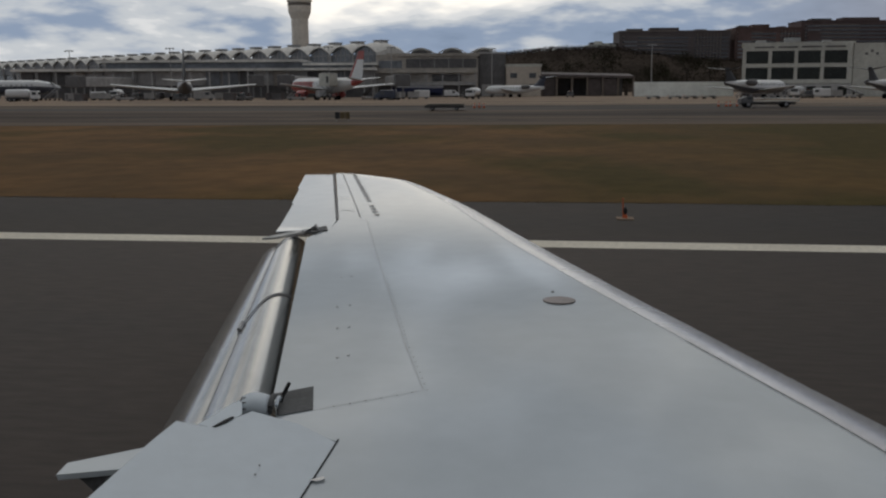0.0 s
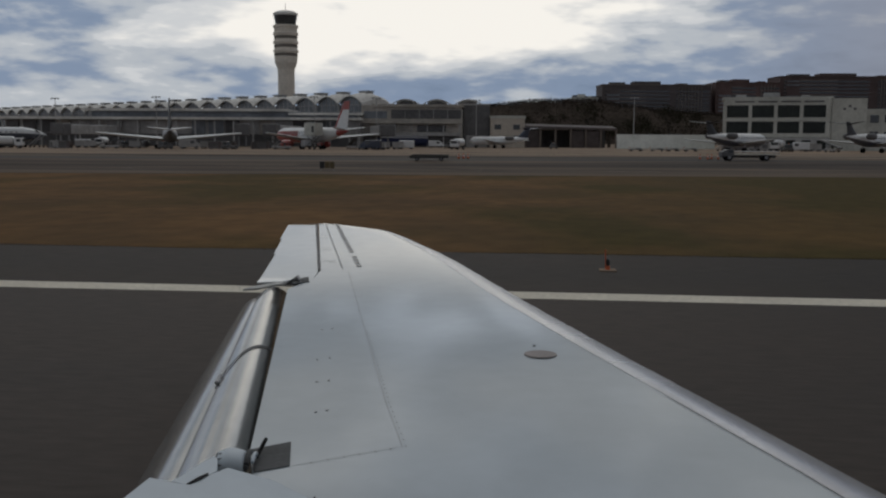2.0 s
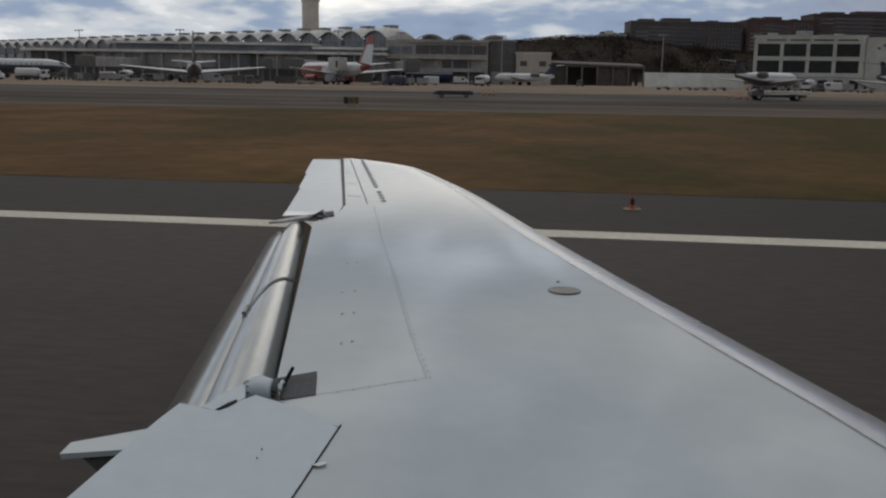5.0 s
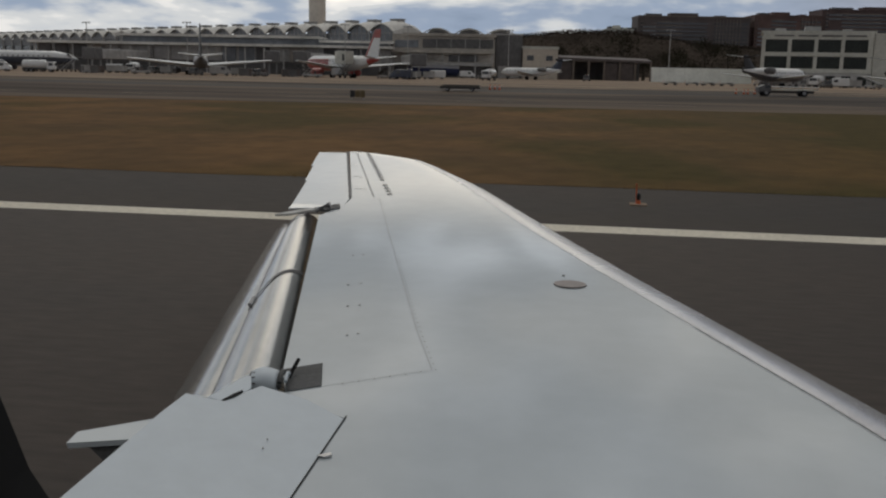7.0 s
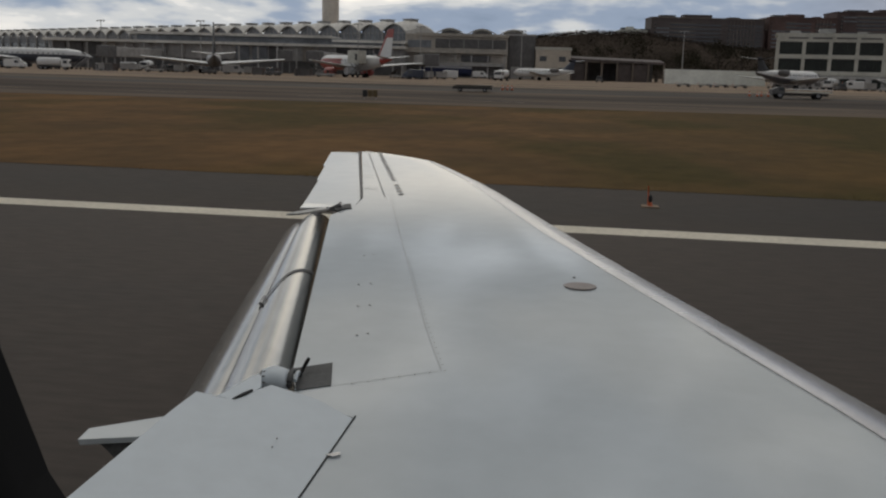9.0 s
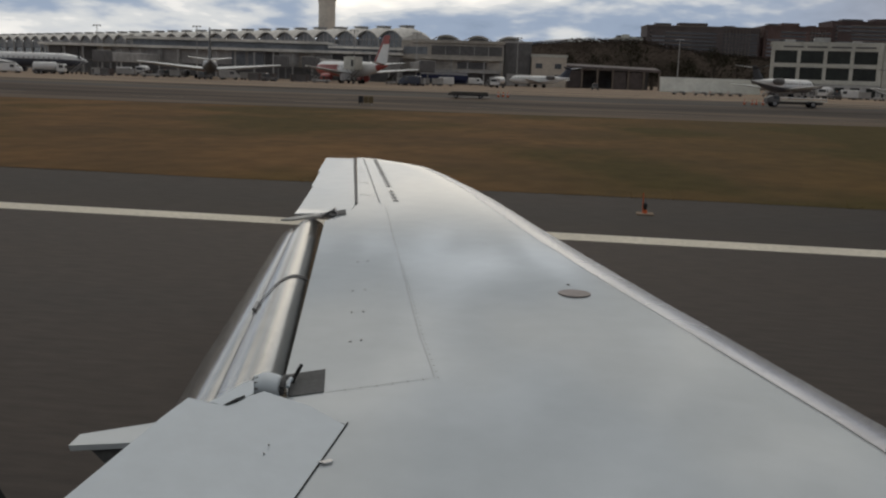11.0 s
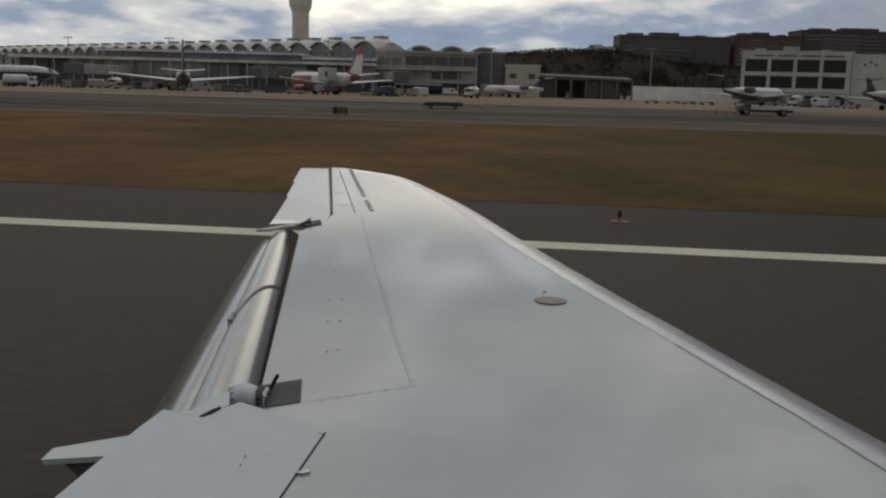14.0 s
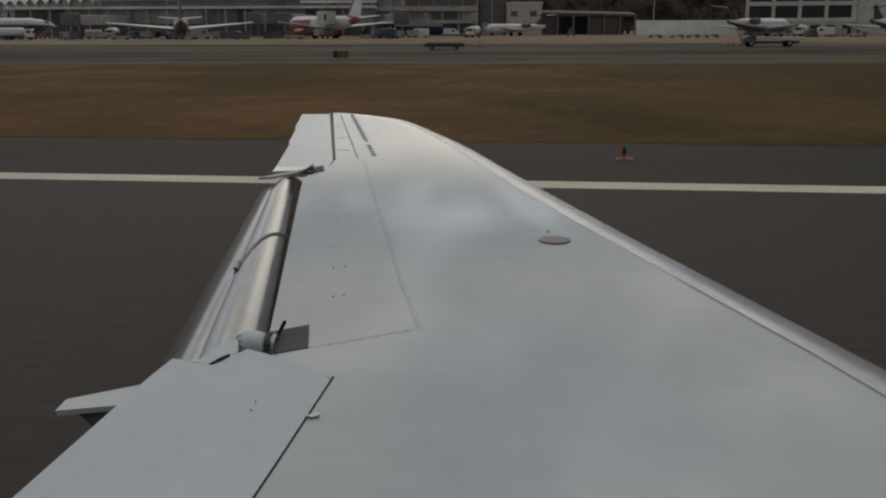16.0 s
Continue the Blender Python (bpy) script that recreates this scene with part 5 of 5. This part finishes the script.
airliner_a.matrix_basis = ap(-72.2, 252, 1.0, 106)
red = jetliner("white and red airliner with a red-edged white fin", 33.8, 4.0, 34, 12.0, M_WHITE, M_RED, M_WHITE, M_RED, belly_aft=M_WHITE, split_at=32, fin_lead=M_RED)
red.matrix_basis = ap(-34.6, 250, 1.0, 131)
M_SLATE = mat("slate_blue_paint", (0.075, 0.085, 0.11), 0.35, 0.0, 0.1, 0.3, 3.0, coat=0.2)
grey = jetliner("white airliner with slate-blue belly and white fin", 47, 3.9, 38, 14.0, M_WHITE, M_SLATE, M_WHITE, split_at=8)
grey.matrix_basis = ap(-132.5, 258, 1.0, 14)
navy = jetliner("white airliner with navy fin and red fin tip", 44, 4.0, 34, 12.6, M_WHITE, M_SILVER, M_NAVY, M_RED)
navy.matrix_basis = ap(-176, 275, 1.0, 6)
copy_thing(navy, ap(-206, 285, 1.0, 4))
copy_thing(navy, ap(-276, 330, 1.0, 6))
small_jet = jetliner("small white regional jet with slate belly and dark rear engines", 28, 3.1, 22, 7.0, M_WHITE, M_SLATE, M_BLACK, None, True, True, mat("grey_wing_paint", (0.27, 0.275, 0.28), 0.4))
small_jet.matrix_basis = ap(68.6, 222, 1.0, 45)
copy_thing(small_jet, ap(100.5, 222, 1.0, 42))
white_jet = jetliner("small white regional jet with rear engines and navy fin", 26.8, 2.7, 21, 6.6, M_WHITE, M_WHITE, M_NAVY, None, True, True)
white_jet.matrix_basis = ap(18.2, 315, 1.0, 134)


# ---- vehicles and small things on the apron ----
def wheels(g, xs_, half, r=0.36):
    for x in xs_:
        for s in (-1, 1):
            w = part("wheel", rod([(x, s * half - 0.11, r), (x, s * half + 0.11, r)], r, 12), M_RUBBER_SHADE, g)
            part("rim", rod([(x, s * (half + 0.112), r), (x, s * (half + 0.125), r)], r * 0.55, 10), M_STEEL, w)


def van(label, body):
    g = thing("service_van", label, "van", group="apron vehicles")
    part("body", soft_box(-2.6, 1.4, -1.0, 1.0, 0.45, 2.4, 0.15), body, g)
    part("cab", loft([[(1.4, y, z) for y, z in ((-0.95, 0.5), (0.95, 0.5), (0.85, 2.2), (-0.85, 2.2))], [(2.7, y, z) for y, z in ((-0.9, 0.5), (0.9, 0.5), (0.85, 1.2), (-0.85, 1.2))]]), body, g)
    part("side_window", boxes((0.2, 1.2, -1.03, 1.03, 1.4, 2.05)), M_GLASS, g)
    part("windscreen", prism([(1.55, -0.75, 2.05), (1.55, 0.75, 2.05), (2.3, 0.75, 1.5), (2.3, -0.75, 1.5)], (0.05, 0, 0.05)), M_GLASS, g)
    wheels(g, (-1.7, 1.7), 0.85)
    return g


def flatbed():
    g = thing("flatbed_truck", "low white-edged flatbed apron truck with a small dark cab", "truck", group="apron vehicles")
    part("chassis", boxes((-3.5, 3.6, -0.7, 0.7, 0.42, 0.72)), M_BLACK, g)
    part("deck", boxes((-3.9, 2.0, -1.05, 1.05, 0.78, 0.95)), M_OFFWHITE, g)
    for s in (-1, 1):
        part("side_rail", rod([(-3.9, s * 1.04, 1.22), (2.0, s * 1.04, 1.22)], 0.05, 6), M_WHITE, g)
        for x in (-3.8, -1.9, 0.0, 1.9):
            part("rail_post", rod([(x, s * 1.04, 0.94), (x, s * 1.04, 1.22)], 0.04, 6), M_STEEL, g)
    part("cab", loft([[(2.1, y, z) for y, z in ((-1, 0.6), (1, 0.6), (0.9, 1.5), (-0.9, 1.5))], [(2.9, y, z) for y, z in ((-1, 0.6), (1, 0.6), (0.9, 1.5), (-0.9, 1.5))], [(3.7, y, z) for y, z in ((-0.95, 0.6), (0.95, 0.6), (0.9, 1.15), (-0.9, 1.15))]]), M_DARK, g)
    part("side_window", boxes((2.25, 2.9, -0.96, 0.96, 1.02, 1.4)), M_GLASS, g)
    wheels(g, (-2.2, 2.7), 0.85, 0.45)
    return g


truck = flatbed()
truck.matrix_basis = ap(41.1, 128, ground_at(ap(41.1, 128)) + 0.012, 178)
first_van = van("white service van parked by the gates", M_WHITE)
first_van.matrix_basis = ap(-10.5, 262, 1.01, 178)
for a, d, t in ((-100, 266, 10), (92, 246, 170), (-120, 240, 5), (-2.4, 330, 2)):
    copy_thing(first_van, ap(a, d, 1.01, t))
grey_van = van("dull grey service van near the gates", M_PANEL)
grey_van.matrix_basis = ap(-64, 240, 1.01, 20)
dark_van = van("dark blue service van standing among the carts", M_NAVY)
dark_van.matrix_basis = ap(-18, 238, 1.01, 170)


def cart(label, m_):
    g = thing("baggage_cart", label, "baggage cart", group="baggage carts")
    part("deck", boxes((-1.5, 1.5, -0.75, 0.75, 0.45, 0.6)), M_STEEL, g)
    part("box", boxes((-1.45, 1.45, -0.7, -0.64, 0.6, 1.9), (-1.45, -1.38, -0.7, 0.7, 0.6, 1.9), (1.38, 1.45, -0.7, 0.7, 0.6, 1.9), (-1.5, 1.5, -0.75, 0.75, 1.9, 1.98)), m_, g)
    part("load", boxes((-1.2, 0.2, -0.55, 0.5, 0.6, 1.2), (0.3, 1.2, -0.5, 0.5, 0.6, 1.5)), M_DARK, g)
    wheels(g, (-1.0, 1.0), 0.6, 0.22)
    return g


c0 = cart("grey covered baggage cart standing on the apron", M_PANEL)
c0.matrix_basis = ap(-105, 258, 1.01, 0)
rng = random.Random(9)
for k in range(22):
    a = rng.choice([-115, -98, -84, -60, -45, -22, -14, 78, 84, 92, 98]) + rng.uniform(-3, 3)
    copy_thing(c0, ap(a, 244 + rng.uniform(-8, 18), 1.01, rng.uniform(-20, 20)))


def dolly():
    g = thing("flat_dolly", "low open steel dolly with a few cases on it", "dolly", group="flat dollies")
    part("deck", boxes((-1.8, 1.8, -0.8, 0.8, 0.4, 0.5)), M_STEEL, g)
    part("tow_bar", rod([(1.8, 0, 0.42), (2.9, 0, 0.3)], 0.04, 6), M_STEEL, g)
    part("rail", rod([(-1.75, -0.7, 0.5), (-1.75, -0.7, 1.0), (-1.75, 0.7, 1.0), (-1.75, 0.7, 0.5)], 0.03, 6), M_ORANGE, g)
    part("case", soft_box(-1.3, -0.2, -0.5, 0.4, 0.5, 0.85, 0.05), M_OFFWHITE, g)
    part("case", soft_box(0.1, 1.3, -0.4, 0.5, 0.5, 0.78, 0.05), M_DARK, g)
    wheels(g, (-1.2, 1.2), 0.65, 0.22)
    return g


d0 = dolly()
d0.matrix_basis = ap(47.5, 234, 1.01, 8)
for a, d, t in ((52.5, 233, -5), (56.8, 235, 12), (61.0, 234, 2)):
    copy_thing(d0, ap(a, d, 1.01, t))


def low_pallet():
    g = thing("flat_trailer", "dark weathered flat trailer loaded with boards", "trailer")
    part("deck", boxes((-2.6, 2.6, -1.0, 1.0, 0.35, 0.55)), M_BLACK, g)
    part("boards", boxes((-2.5, 2.45, -0.9, 0.9, 0.56, 0.72), (-2.2, 2.6, -0.8, 0.85, 0.73, 0.84)), M_GREYBOX, g)
    wheels(g, (-1.6, 1.6), 0.8, 0.24)
    return g


low_pallet().matrix_basis = ap(-1.8, 125, ground_at(ap(-1.8, 125)) + 0.012, -2)


def barrier():
    g = thing("traffic_cone", "orange traffic cone on the pavement", "cone", group="orange cones")
    part("base", boxes((-0.21, 0.21, -0.21, 0.21, 0, 0.05)), M_BLACK, g)
    part("cone", turned([(0.17, 0.05), (0.04, 0.70)], 12), M_ORANGE, g)
    part("collar", turned([(0.118, 0.34), (0.085, 0.47)], 12), M_WHITE, g)
    return g


cone = barrier()
cone.matrix_basis = ap(2.2, 132, ground_at(ap(2.2, 132)) + 0.012)
for a, d in ((2.9, 133), (3.5, 132), (36.0, 133), (36.8, 132), (37.6, 133), (38.4, 132.5)):
    copy_thing(cone, ap(a, d, ground_at(ap(a, d)) + 0.012))


def field_sign(label, w, h, panels):
    g = thing("taxiway_sign", label, "sign", group="airfield signs")
    for k, m_ in enumerate(panels):
        x0 = -w / 2 + w * k / len(panels)
        p = part("panel", soft_box(x0 + 0.02, x0 + w / len(panels) - 0.02, -0.12, 0.12, 0.25, 0.25 + h, 0.03), m_, g)
    for x in (-w * 0.4, w * 0.4):
        part("leg", boxes((x - 0.04, x + 0.04, -0.05, 0.05, 0, 0.3)), M_STEEL, g)
    return g


field_sign("small ochre and black taxiway sign on the far grass edge", 1.6, 0.72, (M_BLACK, M_SIGN, M_SIGN)).matrix_basis = ap(-12.3, 101, ground_at(ap(-12.3, 101)) + 0.006, 6)


def edge_light():
    g = thing("runway_edge_marker", "orange rod marker with a dark lamp on a pale base", "runway marker", group="runway markers")
    part("base", soft_box(-0.22, 0.22, -0.22, 0.22, 0.0, 0.03, 0.012), M_CONCRETE, g)
    part("rod", rod([(-0.05, 0, 0.03), (-0.065, 0, 0.54)], 0.016), M_ORANGE, g)
    part("collar", turned([(0.07, 0.03), (0.05, 0.12)], 12), M_ORANGE, g)
    part("lamp", turned([(0.035, 0.12), (0.055, 0.18), (0.055, 0.26), (0.02, 0.31)], 12), M_BLACK, g)
    return g


mk = edge_light()
mk.matrix_basis = RW @ pose(1.6, 24.6, 0.005)
for x in (-62.5, 58.0):
    copy_thing(mk, RW @ pose(x, 24.6, 0.005))


def mast(label):
    g = thing("apron_mast", label, "light pole", group="apron light masts")
    part("pole", rod([(0, 0, 0), (0, 0, 17)], [0.22, 0.12], 8), M_PANEL, g)
    part("arm", boxes((-1.4, 1.4, -0.1, 0.1, 16.9, 17.1)), M_PANEL, g)
    for x in (-1.2, 0.0, 1.2):
        part("lamp", soft_box(x - 0.3, x + 0.3, -0.5, 0.1, 16.6, 16.9, 0.06), M_STEEL, g)
    return g


m0 = mast("tall grey floodlight mast on the apron")
m0.matrix_basis = ap(-43.8, 325, 1.0)
for a, d in ((-23, 330), (-99, 330), (-140, 345), (12, 345), (64, 320), (131, 280), (-190, 360)):
    copy_thing(m0, ap(a, d, 1.0))
field_sign("long black taxiway sign on the grass island", 4.2, 1.1, (M_BLACK, M_BLACK, M_BLACK)).matrix_basis = RW @ pose(-112, 78, 0.03)
field_sign("upright black distance sign on the grass", 0.9, 1.3, (M_BLACK,)).matrix_basis = RW @ pose(-60, 33, 0.03)


def belt_loader():
    g = thing("belt_loader", "low grey belt loader with a raised ramp beside a jet", "belt loader", group="apron vehicles")
    part("chassis", soft_box(-2.4, 2.2, -0.8, 0.8, 0.35, 0.9, 0.08), M_PANEL, g)
    part("belt", prism([(-3.2, -0.5, 0.9), (-3.2, 0.5, 0.9), (3.6, 0.5, 2.6), (3.6, -0.5, 2.6)], (0, 0, 0.2)), M_BLACK, g)
    part("strut", rod([(1.4, 0, 0.8), (2.0, 0, 2.2)], 0.08), M_STEEL, g)
    part("seat", soft_box(-1.0, -0.5, 0.35, 0.75, 0.9, 1.6, 0.05), M_BLACK, g)
    wheels(g, (-1.5, 1.5), 0.7, 0.3)
    return g


def fuel_truck():
    g = thing("fuel_truck", "white tank truck with a dark chassis on the apron", "truck", group="apron vehicles")
    part("chassis", boxes((-4.0, 3.6, -0.6, 0.6, 0.6, 0.95)), M_BLACK, g)
    part("tank", rod([(-4.0, 0, 1.95), (-3.8, 0, 1.95), (1.4, 0, 1.95), (1.6, 0, 1.95)], [0.8, 1.05, 1.05, 0.8], 14), M_WHITE, g, smooth=True)
    part("cab", soft_box(1.9, 3.8, -1.1, 1.1, 0.7, 2.6, 0.18), M_WHITE, g)
    part("windscreen", boxes((3.72, 3.84, -0.9, 0.9, 1.6, 2.35)), M_GLASS, g)
    part("side_window", boxes((2.4, 3.4, -1.13, 1.13, 1.6, 2.3)), M_GLASS, g)
    wheels(g, (-3.0, -1.9, 2.8), 0.9, 0.48)
    return g


def tug():
    g = thing("aircraft_tug", "low dark aircraft tug near the gates", "tug", group="apron vehicles")
    part("body", soft_box(-1.9, 1.9, -0.95, 0.95, 0.35, 1.05, 0.12), M_DARK, g)
    part("cab", soft_box(-1.5, -0.2, -0.8, 0.8, 1.0, 1.9, 0.12), M_GLASS, g)
    part("beacon", rod([(-0.8, 0, 1.9), (-0.8, 0, 2.1)], 0.08), M_ORANGE, g)
    wheels(g, (-1.2, 1.2), 0.85, 0.38)
    return g


def stairs():
    g = thing("boarding_stairs", "grey mobile boarding stairs with side rails", "boarding stairs", group="apron vehicles")
    for k in range(11):
        part("step", boxes((-2.2 + 0.42 * k, -1.75 + 0.42 * k, -0.7, 0.7, 0.5 + 0.27 * k, 0.58 + 0.27 * k)), M_STEEL, g)
    for s in (-1, 1):
        part("rail", rod([(-2.2, s * 0.72, 1.5), (2.4, s * 0.72, 4.4)], 0.04, 6), M_PANEL, g)
        part("stringer", prism([(-2.3, s * 0.72, 0.35), (-2.3, s * 0.72, 0.6), (2.4, s * 0.72, 3.6), (2.4, s * 0.72, 3.3)], (0, 0.06, 0)), M_PANEL, g)
        part("prop", rod([(1.8, s * 0.6, 0.4), (1.9, s * 0.6, 3.0)], 0.06, 6), M_STEEL, g)
    wheels(g, (-1.4, 1.8), 0.8, 0.26)
    return g


def catering_truck():
    g = thing("catering_truck", "white high-lift catering truck raised beside the red jet", "truck", group="apron vehicles")
    part("chassis", boxes((-3.2, 3.4, -0.6, 0.6, 0.6, 0.95)), M_BLACK, g)
    part("cab", soft_box(2.0, 3.8, -1.1, 1.1, 0.7, 2.5, 0.18), M_WHITE, g)
    part("windscreen", boxes((3.72, 3.84, -0.9, 0.9, 1.55, 2.3)), M_GLASS, g)
    hold = part("cargo_box", soft_box(-3.2, 1.9, -1.2, 1.2, 3.5, 6.7, 0.1), M_OFFWHITE, g)
    for s in (-1, 1):
        part("side_door", boxes((-2.6, -1.6, s * 1.2 - 0.03, s * 1.2 + 0.03, 4.3, 5.9)), M_BLACK, hold)
        part("scissor_arm", rod([(-2.8, s * 0.7, 1.0), (1.4, s * 0.7, 3.5)], 0.1, 6), M_STEEL, g)
        part("scissor_arm", rod([(1.4, s * 0.55, 1.0), (-2.8, s * 0.55, 3.5)], 0.1, 6), M_STEEL, g)
    part("platform", boxes((1.9, 3.6, -0.9, 0.9, 3.5, 3.62)), M_STEEL, g)
    wheels(g, (-2.4, 2.6), 0.9, 0.48)
    return g


catering_truck().matrix_basis = ap(-33.4, 243.1, 1.01, 131)
b0, f0, t0, s0 = belt_loader(), fuel_truck(), tug(), stairs()
b0.matrix_basis = ap(-84, 240, 1.01, 30)
f0.matrix_basis = ap(-108, 236, 1.01, 8)
t0.matrix_basis = ap(-68, 233, 1.01, 70)
s0.matrix_basis = ap(-45, 262, 1.01, 60)
rng = random.Random(17)
for ob, spots_ in ((b0, ((-40, 236), (-24, 250), (77, 232), (95, 232))), (f0, ((-96, 268), (4, 258), (88, 250))), (t0, ((-52, 232), (-17, 246), (-88, 262), (34, 292), (84, 232), (112, 236), (2, 290))), (s0, ((74, 250), (-112, 262)))):
    for a, d in spots_:
        copy_thing(ob, ap(a, d, 1.01, rng.uniform(0, 360)))


def container(label, m_):
    """An air freight container with one slanted lower corner."""
    g = thing("cargo_container", label, "container", group="air freight containers")
    shape = [(-1.6, 0.25), (1.2, 0.25), (1.6, 0.75), (1.6, 1.85), (-1.6, 1.85)]
    part("shell", prism([(x, -0.76, z) for x, z in shape], (0, 1.52, 0)), m_, g)
    part("door", boxes((-1.4, 0.9, -0.80, -0.75, 0.4, 1.7)), M_DARK, g)
    part("dolly", boxes((-1.6, 1.6, -0.7, 0.7, 0.12, 0.24)), M_STEEL, g)
    wheels(g, (-1.1, 1.1), 0.6, 0.14)
    return g


u0 = container("dull metal freight container on a low dolly", M_SILVER)
u0.matrix_basis = ap(-56, 243, 1.01, 6)
u1 = container("brown weathered freight container on a low dolly", M_BRICKG)
u1.matrix_basis = ap(-101, 247, 1.01, -8)
rng = random.Random(41)
for k in range(26):
    a = rng.choice((-118, -108, -95, -88, -62, -55, -48, -27, -20, 6, 80, 86, 92)) + rng.uniform(-4, 4)
    copy_thing(u0 if k % 3 == 0 else u1, ap(a, rng.uniform(238, 280), 1.01, rng.uniform(-25, 25)))
